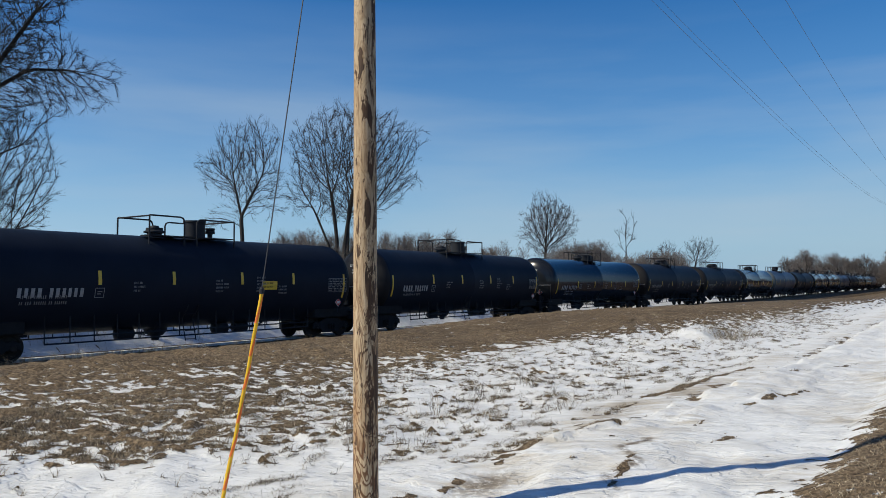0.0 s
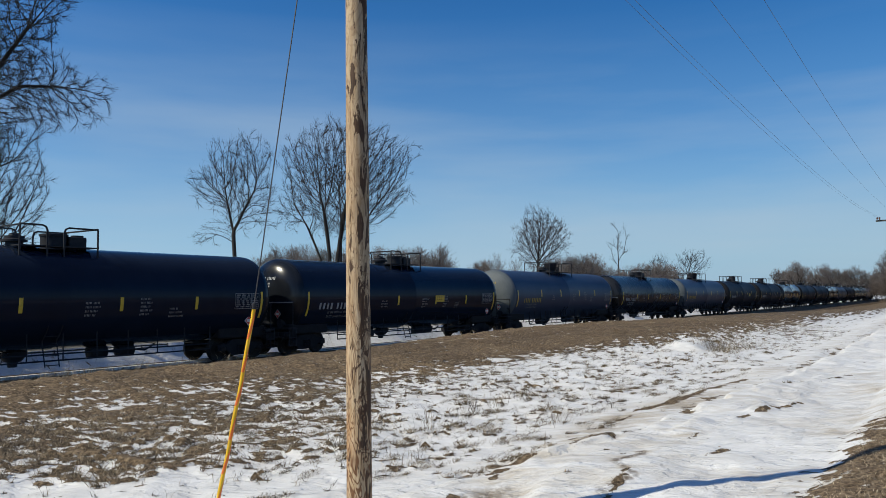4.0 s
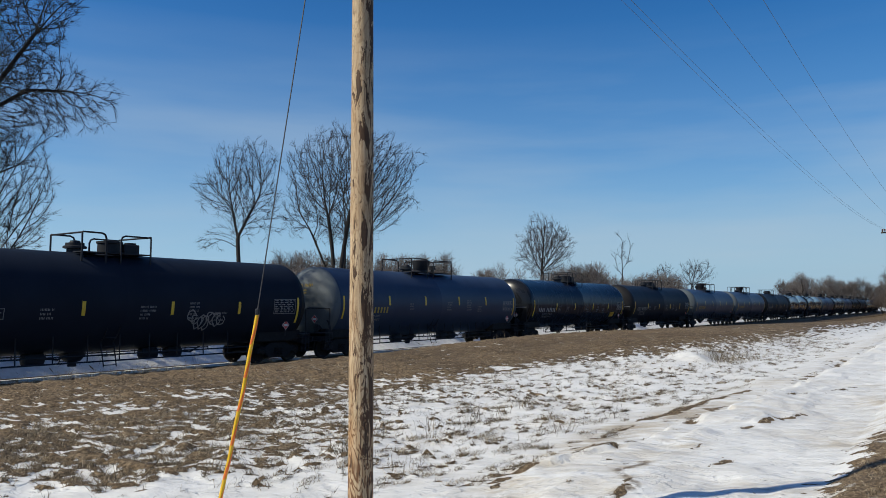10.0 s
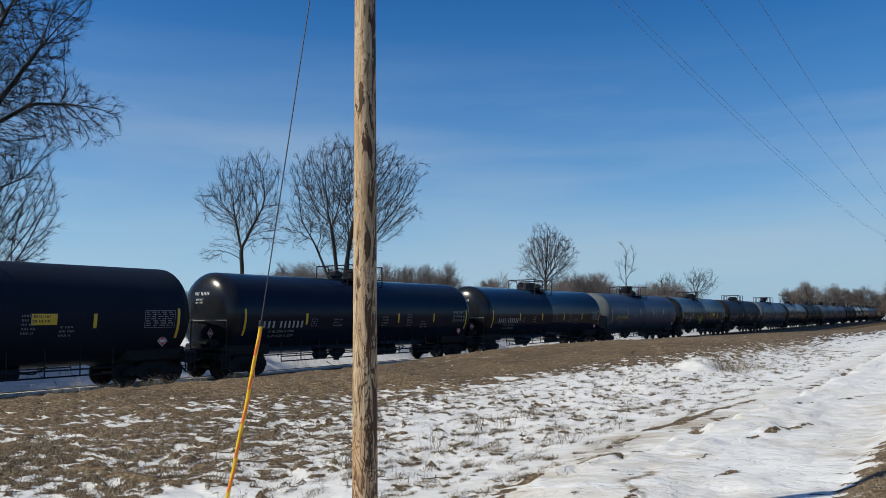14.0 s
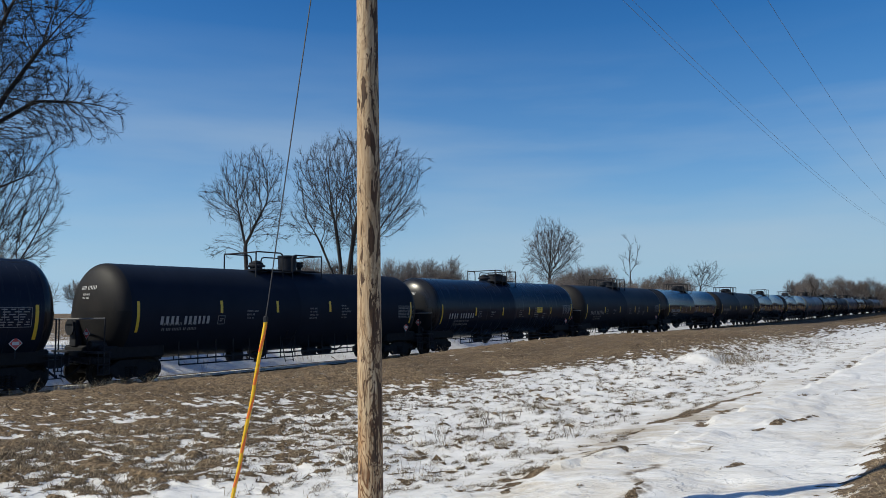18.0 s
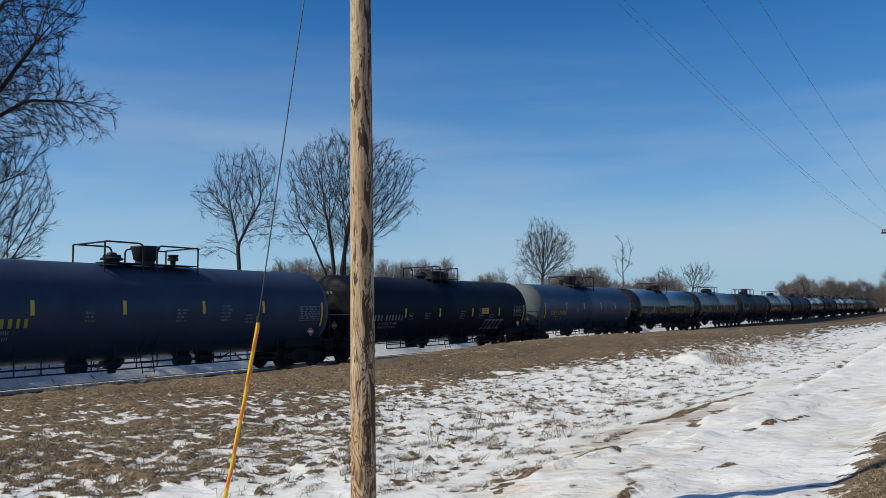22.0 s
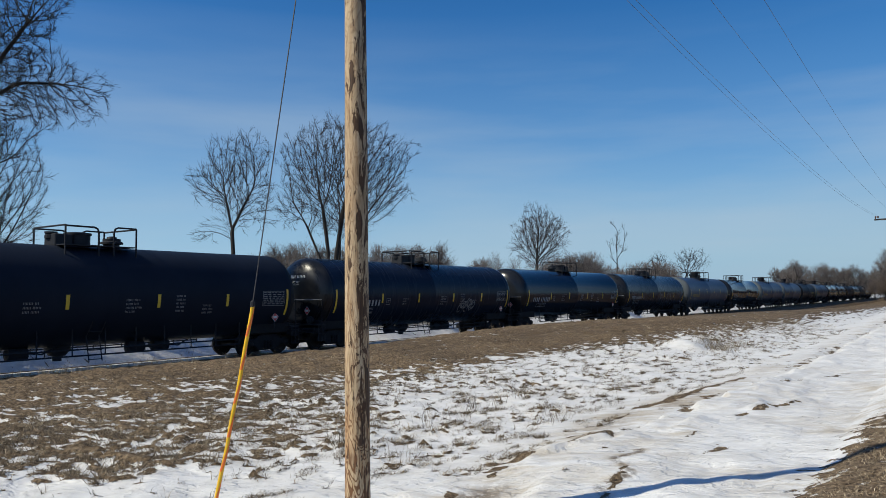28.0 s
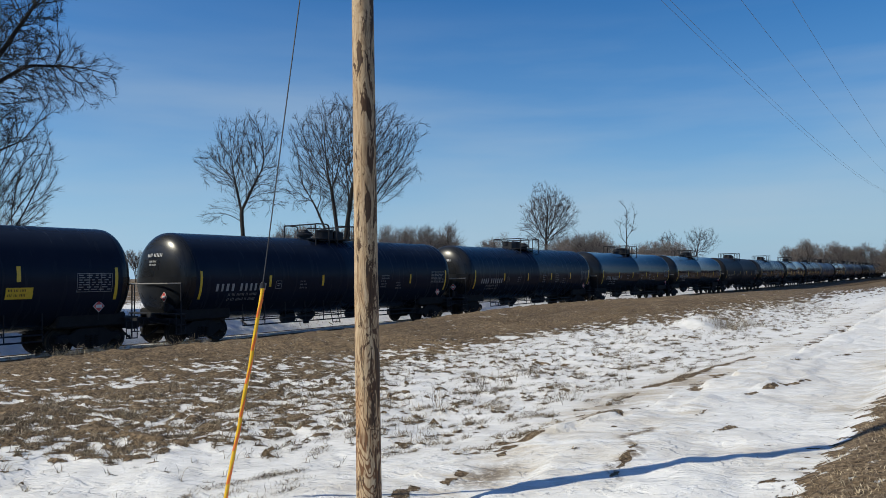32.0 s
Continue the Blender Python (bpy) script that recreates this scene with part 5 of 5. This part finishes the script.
def build_wires():
    for off in ARM_OFF:
        bm = bmesh.new()
        a = Vector((POLE.x + UY * off, POLE.y - UX * off, POLE_TOP))
        b = Vector((FAR.x + UY * off, FAR.y - UX * off, 8.07))
        pts = []
        for i in range(33):
            q = i / 32
            p = a.lerp(b, q)
            p.z -= 4 * 0.75 * q * (1 - q)
            pts.append(p)
        add_tube(bm, pts, 0.0041, 5)
        tagged(part("power_line", bm, LINE_WIRE), "thin grey overhead line wire", "wire", "wires between the poles")


def build_guy():
    anchor, top = Vector((-1.80, 5.95, 0.5)), Vector((-0.784, 5.95, 8.1))

    def sag(p):
        return p - Vector((0.09 * max(0.0, (2.36 - p.z) / 1.86) ** 1.4, 0, 0))

    guy = thing("guy_wire", Matrix(), "steel guy strand with a yellow and orange marker sleeve", "guy wire")
    bm = bmesh.new()
    add_tube(bm, [sag(anchor.lerp(top, i / 30)) for i in range(31)], 0.0055, 6)
    part("strand", bm, WIRE_STEEL, guy)
    d = (top - anchor).normalized()
    end = anchor + d * ((2.36 - anchor.z) / d.z)
    bm = bmesh.new()
    pts = [sag(anchor.lerp(end, i / 24)) + Vector((0.0025 * math.sin(i * 0.9), 0.002 * math.cos(i * 1.3), 0)) for i in range(25)]
    add_tube(bm, pts, 0.0155, 10, 0.015)
    smooth(part("marker_sleeve", bm, PLASTIC_YELLOW, guy))
    # the orange half winds round the sleeve
    side = Vector((1, 0, 0))
    fro = d.cross(side).normalized()
    for k in range(7):
        bm = bmesh.new()
        rows = []
        for i in range(9):
            q = (k + i / 8 * 0.92) / 7
            c = sag(anchor.lerp(end, q))
            j = q * 24
            c = c + Vector((0.0025 * math.sin(j * 0.9), 0.002 * math.cos(j * 1.3), 0))
            mid = -0.4 + 2.6 * (i / 8) + (k % 2) * 0.4
            rr = 0.0172 - 0.0008 * q
            rows.append([bm.verts.new(c + (side * math.cos(-1.57 + mid + w) + fro * math.sin(-1.57 + mid + w)) * rr) for w in (-0.75, -0.25, 0.25, 0.75)])
        for lo, hi in zip(rows, rows[1:]):
            for n in range(3):
                bm.faces.new((lo[n], lo[n + 1], hi[n + 1], hi[n]))
        part("marker_band", bm, PLASTIC_ORANGE, guy)
    bm = bmesh.new()
    add_lathe(bm, [(0.02, end.z - 0.03), (0.02, end.z + 0.01), (0.012, end.z + 0.02)], 10, at=(end.x, end.y, 0))
    part("sleeve_clip", bm, STEEL, guy)


build_pole()
build_far_pole()
build_wires()
build_guy()


# ---- trees ----
def grow(seed, lengths, kids, opens, radius, stems=1, splay=0.0, fork=0.5, twig=0.01, up=0.12, droop=0.0, lean=(0, 0), wander=0.1, taper=0.45):
    """Limbs of a bare tree, as (points, radius at foot, radius at tip, level). lengths, kids and opens go level by level."""
    r = random.Random(seed)
    limbs = []
    last = len(lengths) - 1

    def limb(p, d, length, rad, level):
        n = (8, 7, 5, 4, 3, 3)[min(level, 5)]
        pts = [p.copy()]
        for i in range(n):
            rise = up - droop * (i / n) * (1.0 if level else 0.0)
            d = (d + Vector((r.gauss(0, wander), r.gauss(0, wander), rise + r.gauss(0, wander * 0.6)))).normalized()
            p = p + d * (length / n)
            pts.append(p.copy())
        limbs.append((pts, rad, max(twig * 0.45, rad * (0.14 if level == 0 else 0.25)), level))
        if level >= last:
            return
        lo = fork if level == 0 else 0.34
        for k in range(kids[level]):
            q = min(0.985, lo + (1 - lo) * (k + r.uniform(0.15, 0.95)) / kids[level])
            f = q * n
            i = min(int(f), n - 1)
            at = pts[i].lerp(pts[i + 1], f - i)
            axis = (pts[i + 1] - pts[i]).normalized()
            az = k * 2.4 + r.uniform(-0.6, 0.6)
            o = axis.orthogonal().normalized()
            side = o * math.cos(az) + axis.cross(o) * math.sin(az)
            ang = opens[level] * r.uniform(0.6, 1.3)
            nd = (axis * math.cos(ang) + side * math.sin(ang)).normalized()
            here = rad * (1 - 0.6 * q)
            limb(at, nd, lengths[level + 1] * r.uniform(0.7, 1.2) * (1.12 - taper * (q - lo) / (1 - lo)), max(twig, here * (r.uniform(0.4, 0.62) + (0.22 if level == 0 else 0.1 if level == 1 else 0.0))), level + 1)

    for s in range(stems):
        a = 2 * math.pi * s / stems + r.uniform(-0.4, 0.4)
        out = splay * r.uniform(0.4, 1.2)
        d = Vector((math.cos(a) * out + lean[0], math.sin(a) * out + lean[1], 1)).normalized()
        limb(Vector((math.cos(a), math.sin(a), 0)) * (0.0 if stems == 1 else radius * 0.9), d, lengths[0] * r.uniform(0.92, 1.06), radius * (1 if stems == 1 else r.uniform(0.75, 1.0)), 0)
    return limbs


def tubes_mesh(name, limbs):
    """Tapered three- to seven-sided tubes, joined."""
    verts, faces = [], []
    for pts, r0, r1, level in limbs:
        sides = (7, 5, 4, 3)[min(level, 3)]
        base = len(verts)
        axis = None
        for i, p in enumerate(pts):
            d = (pts[min(i + 1, len(pts) - 1)] - pts[max(i - 1, 0)]).normalized()
            axis = d.orthogonal().normalized() if axis is None else (axis - d * axis.dot(d)).normalized()
            c = d.cross(axis)
            rr = r0[i] if isinstance(r0, list) else r0 + (r1 - r0) * i / (len(pts) - 1)
            for k in range(sides):
                w = 2 * math.pi * k / sides
                verts.append(p + (axis * math.cos(w) + c * math.sin(w)) * rr)
        for i in range(len(pts) - 1):
            for k in range(sides):
                a, b = base + i * sides + k, base + i * sides + (k + 1) % sides
                faces.append((a, b, b + sides, a + sides))
    me = bpy.data.meshes.new(name)
    me.from_pydata(verts, [], faces)
    me.shade_smooth()
    return me


def bare_tree(m, limbs, label, twig_mat=TWIG, group="", name="bare_tree"):
    tree = thing(name, m, label, "tree" if "tree" in name else "shrub", group)
    mesh_part("trunk", tubes_mesh("trunk", [l for l in limbs if l[3] == 0]), BARK, tree)
    mesh_part("crown", tubes_mesh("crown", [l for l in limbs if l[3] in (1, 2)]), BARK, tree)["kind"] = "stuff"
    rest = [l for l in limbs if l[3] > 2]
    if rest:
        mesh_part("twig_spray", tubes_mesh("twig_spray", rest), twig_mat, tree)["kind"] = "stuff"
    return tree


def foot(x, y):
    a, d = x * UX + y * UY, -x * UY + y * UX
    return float(np.interp(d, PD, PZ)) - 0.15


def at_foot(x, y, turn=0.0):
    return pose(x, y, foot(x, y), 0, 0, turn)


def crown_tree(seed, stems, lobes, step=0.24, reach=2.4, kill=0.34, tip=0.008, twig=0.5, rise=0.1, sag=0.0, power=2.1, sprays=5, dense=3.3):
    """Limbs of a bare tree that grow from its stems into the room of its crown. stems: polylines; lobes: (x, y, z, rx, ry, rz, buds)."""
    r = np.random.RandomState(seed)
    buds = []
    for x, y, z, rx, ry, rz, n in lobes:
        n = int(n * dense)
        v = r.normal(0, 1, (n, 3))
        v = v / np.linalg.norm(v, axis=1)[:, None]
        lump = sum(np.sin(v @ r.normal(0, 3.2, 3) + r.uniform(0, 6.3)) for k in range(5))
        v = v * (r.rand(n, 1) ** 0.52) * (1.0 + 0.1 * lump)[:, None]
        buds.append(v * (rx, ry, rz) + (x, y, z))
    buds = np.concatenate(buds)
    nodes, up = [], []
    for line in stems:
        last = -1
        if nodes:
            gap = np.linalg.norm(np.array(nodes) - line[0], axis=1)
            last = int(gap.argmin()) if gap.min() < 0.4 and line[0][2] > 1 else -1
        for p, q in zip(line, line[1:]):
            p, q = np.array(p, float), np.array(q, float)
            n = max(2, int(np.linalg.norm(q - p) / step))
            for i in range(n + (q is line[-1])):
                nodes.append(p + (q - p) * i / n + r.normal(0, 0.012, 3))
                up.append(last)
                last = len(nodes) - 1
    near, dist = np.zeros(len(buds), int), np.full(len(buds), 1e9)
    alive, first, forks = np.ones(len(buds), bool), 0, {}
    for turn in range(160):
        fresh = np.array(nodes[first:])
        if not len(fresh):
            break
        gap = np.linalg.norm(buds[:, None, :] - fresh[None], axis=2)
        k = gap.argmin(1)
        g = gap[np.arange(len(buds)), k]
        better = g < dist
        near[better], dist[better] = k[better] + first, g[better]
        alive &= dist > kill
        first = len(nodes)
        pull = {}
        for i in np.nonzero(alive & (dist < reach))[0]:
            pull.setdefault(near[i], []).append(i)
        for n, mine in pull.items():
            forks[n] = forks.get(n, 0) + 1
            if forks[n] > 2:
                alive[mine] = False
                continue
            way = buds[mine] - nodes[n]
            way = (way / np.linalg.norm(way, axis=1)[:, None]).mean(0)
            back = nodes[n] - nodes[up[n]] if up[n] >= 0 else np.array((0, 0, step))
            out = min(1.0, math.hypot(nodes[n][0], nodes[n][1]) / 5)
            root = nodes[n] - (0, 0, nodes[n][2] * 0.55)
            way = way + 0.85 * back / np.linalg.norm(back) + 0.35 * root / np.linalg.norm(root) + (0, 0, rise - sag * out) + r.normal(0, 0.09, 3)
            nodes.append(nodes[n] + way / np.linalg.norm(way) * step)
            up.append(int(n))
    kids = [[] for n in nodes]
    for n, u in enumerate(up):
        if u >= 0:
            kids[u].append(n)
    area = np.zeros(len(nodes))
    for n in range(len(nodes) - 1, -1, -1):
        area[n] = max(area[n], tip ** power)
        if up[n] >= 0:
            area[up[n]] += area[n]
    rad = area ** (1 / power)
    # chains: each limb runs on into its thickest child
    limbs, heads = [], [n for n, u in enumerate(up) if u < 0]
    while heads:
        n = heads.pop()
        chain = [n]
        while kids[chain[-1]]:
            c = sorted(kids[chain[-1]], key=lambda m: -rad[m])
            chain.append(c[0])
            heads += c[1:]
        pts = [nodes[m] for m in ([up[n]] if up[n] >= 0 else []) + chain]
        if len(pts) < 2:
            continue
        pts = np.array(pts)
        for k in range(2):
            pts[1:-1] = 0.5 * pts[1:-1] + 0.25 * (pts[:-2] + pts[2:])
        sizes = [rad[n]] * (len(pts) - len(chain)) + [rad[m] for m in chain]
        level = 0 if up[n] < 0 else 2 if sizes[0] > 0.028 else 3
        limbs.append(([Vector(q) for q in pts], sizes, 0, level))
    # fine twigs on the thin wood
    for n in range(len(nodes)):
        if up[n] < 0 or rad[n] > tip * 3.2:
            continue
        d = nodes[n] - nodes[up[n]]
        d = d / np.linalg.norm(d)
        for k in range(sprays if not kids[n] else r.randint(0, sprays)):
            w = d * 1.25 + r.normal(0, 0.46, 3) + (0, 0, 0.3 - sag * 1.2)
            w = w / np.linalg.norm(w)
            long = twig * r.uniform(0.45, 1.15)
            mid = nodes[n] + w * long * 0.5 + r.normal(0, 0.012, 3)
            end = mid + (w + r.normal(0, 0.1, 3) + (0, 0, 0.1)) * long * 0.5
            limbs.append(([Vector(nodes[n]), Vector(mid), Vector(end)], tip * 0.8, tip * 0.4, 3))
    return limbs


bare_tree(at_foot(-13.13, 46), crown_tree(3, [[(0, 0, -0.2), (-0.03, 0, 3), (-0.2, 0, 5.9), (-0.75, 0.2, 8.2)], [(-0.2, 0, 5.9), (0.35, -0.1, 7.0), (1.0, 0.1, 8.4)]],
          [(-0.3, 0, 9.25, 2.3, 2.2, 2.4, 570), (0.2, 0, 7.4, 1.5, 1.4, 1.5, 130), (1.6, 0, 7.9, 0.9, 1.1, 1.1, 80), (-1.7, 0, 5.6, 0.95, 0.5, 0.5, 34), (1.9, 0, 6.3, 1.0, 0.5, 0.3, 26)], tip=0.0088), "bare rounded tree standing behind the railway")
bare_tree(at_foot(-8.08, 52), crown_tree(5, [[(-0.4, 0, -0.2), (-0.7, 0.2, 4.2), (-1.9, 0.4, 7.0)], [(-0.15, 0.1, -0.2), (-0.1, -0.3, 4.6), (-0.5, -0.6, 8.2)], [(0.1, 0, -0.2), (0.35, 0.2, 4.4), (0.9, 0.5, 8.4)], [(0.3, -0.1, -0.2), (0.9, -0.2, 4.0), (2.3, -0.3, 6.8)], [(0.2, 0.3, -0.2), (0.5, 0.9, 4.3), (0.4, 1.8, 7.5)]],
          [(0.9, 0, 10.2, 4.6, 4.0, 3.65, 1250), (4.0, 0, 9.2, 1.7, 1.5, 1.5, 90), (4.6, 0, 11.4, 1.3, 1.2, 1.3, 90), (2.9, 0, 13.0, 1.4, 1.4, 1.0, 70), (-2.5, 0, 8.0, 1.5, 1.5, 1.4, 90), (0.6, 0, 6.9, 2.4, 1.6, 1.2, 130)], tip=0.009, step=0.26), "bare many-stemmed tree with a wide spreading crown behind the railway")
bare_tree(at_foot(11.9, 95), crown_tree(7, [[(-0.2, 0, -0.2), (-0.1, 0, 4.2), (0, 0, 6.4)]], [(0.35, 0, 9.2, 3.3, 3.2, 3.5, 900), (0.1, 0, 6.6, 2.2, 2.0, 1.4, 120)], tip=0.0105, step=0.28, twig=0.65, dense=3.4, rise=0.2), "bare oval tree behind the railway", ASH_TWIG)
bare_tree(at_foot(26.8, 115), crown_tree(9, [[(0, 0, -0.2), (0, 0, 3.5), (0.1, 0, 7)]], [(0.1, 0, 9.2, 1.7, 1.5, 3.2, 60)], tip=0.015, step=0.36, twig=0.9, rise=0.6, dense=1.6, sprays=3, kill=0.5), "slim bare sapling behind the railway")
bare_tree(at_foot(45.6, 140), crown_tree(12, [[(0, 0, -0.2), (-0.1, 0, 4), (0.4, 0, 6)]], [(1.0, 0, 7.6, 2.9, 2.4, 2.7, 220)], tip=0.014, step=0.36, twig=0.85, rise=0.2, dense=2.2, sprays=4, kill=0.45), "bare spreading tree beyond the railway")
bare_tree(at_foot(40.6, 140), crown_tree(14, [[(-0.4, 0, -0.2), (-0.9, 0, 4)], [(0.4, 0, -0.2), (0.9, 0, 4.4)]], [(0, 0, 6.9, 2.6, 2.0, 2.7, 160)], tip=0.014, step=0.36, twig=0.85, rise=0.35, dense=2.0, sprays=4, kill=0.45), "bare twin-stemmed young tree beyond the railway")
bare_tree(at_foot(-22.6, 31), crown_tree(17, [[(0, 0, -0.2), (0.3, 0, 5), (1.1, 0.2, 8.0), (2.2, 0.4, 9.9), (4.2, 0.3, 11.0), (6.2, 0.2, 10.9)], [(-0.4, 0.3, -0.2), (-0.4, 0.4, 6), (0.4, 0.2, 10), (1.6, 0.0, 13)], [(-0.4, 0.4, 5.8), (-2.2, 0.4, 9), (-4.0, 0.2, 11.5)], [(0.2, -0.3, 3), (1.2, -0.8, 8.4), (3.6, -1.0, 12.0)], [(1.1, 0.2, 8.0), (2.6, 0.8, 11.5), (4.2, 1.0, 14.0)], [(0.3, 0, 5.0), (2.2, 0.8, 7.2), (4.0, 1.0, 8.0)], [(0.4, 0.2, 10), (2.6, -0.6, 13.0), (4.0, -1.0, 15.2)]],
          [(1.0, 0, 13.5, 5.1, 4.0, 4.5, 1800), (-4.5, 0, 12.5, 5.0, 4.0, 4.5, 500), (5.4, 0, 10.6, 2.9, 1.5, 1.3, 240), (2.0, 0, 9.0, 3.1, 2.5, 1.6, 240)], tip=0.0092, step=0.2, sag=0.22, twig=0.45, sprays=7, dense=4.6), "large bare tree with arching drooping limbs beside the railway")
bare_tree(at_foot(-23.0, 34), crown_tree(19, [[(0, 0, -0.2), (0.5, 0, 3.2)], [(0.5, 0.2, -0.2), (1.6, 0.2, 2.8)], [(-0.4, 0, -0.2), (-0.6, 0.1, 4)]], [(0.9, 0, 6.2, 3.7, 2.8, 3.2, 600)], tip=0.0088, step=0.22, sag=0.1, twig=0.45, sprays=7, dense=4.6), "smaller bare tree with fine arching twigs beside the railway")

SHRUBS = []


def build_brush():
    r = random.Random(8)
    for i in range(5):
        limbs = grow(70 + i, (4.2, 2.2, 1.2, 0.7), (7, 6, 6), (0.7, 0.7, 0.7), 0.06, stems=8, splay=0.6, fork=0.15, twig=0.013, wander=0.2)
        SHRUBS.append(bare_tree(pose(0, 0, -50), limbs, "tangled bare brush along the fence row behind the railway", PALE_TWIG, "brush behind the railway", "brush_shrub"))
    used = set()
    # rows of brush, by distance along the line and from the camera
    rows = [(37, 130, 38, 1.5), (44, 150, 45, 2.1)]
    for a0, a1, d0, step in rows:
        a = a0
        while a < a1:
            d = d0 + r.uniform(-3, 4)
            x, y = place(a, d)
            k = r.randrange(5)
            scale = r.uniform(0.66, 1.12)
            m = at_foot(x, y, r.uniform(0, 360)) @ Matrix.Diagonal((scale, scale, scale, 1))
            src = SHRUBS[k]
            if k not in used:
                used.add(k)
                src.matrix_basis = m
            else:
                copy_thing(src, m)
            a += step * r.uniform(0.6, 1.4)
    # extra brush, unseen past the left edge, added to shade the snowy slope
    for a, d, k in ((7.5, 32.6, 0), (9.0, 33.6, 1), (10.2, 32.3, 2), (11.4, 33.4, 3), (12.6, 32.4, 4), (13.6, 33.2, 1), (8.4, 34.6, 2)):
        x, y = place(a, d)
        copy_thing(SHRUBS[k], at_foot(x, y, 40 * k) @ Matrix.Diagonal((1.05, 1.05, 0.95, 1)))


build_brush()


def build_far_woods():
    r = random.Random(12)
    protos = [grow(90 + i, (7.4, 4.6, 2.6, 1.5), (13, 9, 7), (0.7, 0.65, 0.6), 0.16, fork=0.12, twig=0.034) for i in range(3)]
    trees = []
    spots = [(y * (0.45 + 0.006 * i), y) for i, y in enumerate(280 + 50 * r.random() for i in range(32))]
    spots += [(151 + 2.7 * i + r.uniform(-2, 2), 240 + r.uniform(-6, 30)) for i in range(26)]
    spots += [(y * r.uniform(0.605, 0.68), y) for y in [185 + 3 * i for i in range(24)]]
    thicket = [(y * (0.578 + 0.11 * r.random() ** 0.8), y) for y in [118 + 1.1 * i for i in range(58)]]
    for i, (x, y) in enumerate(thicket):
        k = r.uniform(0.5, 0.72) + 1.6 * max(0, x / y - 0.6)
        m = at_foot(x, y, r.uniform(0, 360)) @ Matrix.Diagonal((k * 1.15, k * 1.15, k, 1))
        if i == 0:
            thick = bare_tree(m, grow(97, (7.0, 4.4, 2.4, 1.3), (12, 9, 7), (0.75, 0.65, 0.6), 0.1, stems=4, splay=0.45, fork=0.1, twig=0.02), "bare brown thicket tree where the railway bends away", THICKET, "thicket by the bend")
        else:
            copy_thing(thick, m)
    spots += [(-150 + 9 * i + r.uniform(-4, 4), 235 + r.uniform(-20, 60)) for i in range(20)]
    for i, (x, y) in enumerate(spots):
        m = at_foot(x, y, r.uniform(0, 360))
        if i < 3:
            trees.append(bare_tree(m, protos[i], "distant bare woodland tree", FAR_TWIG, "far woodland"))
        else:
            k = r.uniform(0.7, 1.15)
            copy_thing(trees[i % 3], m @ Matrix.Diagonal((k * 1.2, k * 1.2, k, 1)))


build_far_woods()
build_track()


# ---- what moves ----
# metres that the train has rolled, by the second; the cars' middles behind the first one
ROLLED = ((0, 0.0), (1, 21.84), (2, 43.61), (3, 65.53), (6, 130.49), (7, 152.27), (8, 174.07), (9, 195.97), (10, 217.74), (11, 239.23), (12, 260.79), (13, 282.38), (14, 304.07), (17, 368.73),
          (18, 390.63), (19, 412.2), (20, 433.9), (21, 455.57), (22, 477.11), (23, 498.45), (24, 519.55), (25, 541.03), (28, 605.25), (29, 626.45), (30, 647.6), (31, 668.83), (32, 690.14))
SPACING = {1: 18.17, 2: 18.37, 3: 18.44, 4: 18.68, 5: 18.24, 6: 18.24, 7: 18.24, 8: 18.24, 9: 18.56, 10: 18.57, 13: 18.52, 14: 18.29, 15: 18.35, 16: 18.54, 17: 18.6, 18: 18.35, 19: 18.35, 20: 18.35,
           21: 18.01, 22: 18.58, 23: 18.62, 24: 18.5, 25: 18.65, 26: 18.29, 27: 18.36, 28: 18.84, 30: 18.57, 31: 18.51, 32: 18.51, 33: 18.61, 35: 18.53, 37: 18.61, 38: 18.92}


def travelled(t):
    return float(np.interp(t, [r[0] for r in ROLLED], [r[1] for r in ROLLED]))


def behind(j):
    """How far the middle of car j lies behind that of car 0."""
    if j < 0:
        return PITCH * j
    return sum(SPACING.get(k, PITCH) for k in range(1, j + 1))


def motions():
    for j, car in CARS:
        walk(car, [(sec, rail_pose(-5.78 - behind(j) + travelled(sec))) for sec in range(33)])
    wheels = [o for j, car in CARS for o in car.children_recursive if o.name.startswith("wheelset")]
    lead = wheels[0]
    walk(lead, [(n / 30, pose(0, 0, 0, 0, math.degrees(travelled(n / 30) / 0.475), 0)) for n in range(961)])
    for o in wheels[1:]:
        o.rotation_mode = "QUATERNION"
        o.animation_data_create()
        o.animation_data.action = lead.animation_data.action
        o.animation_data.action_slot = lead.animation_data.action_slot


motions()
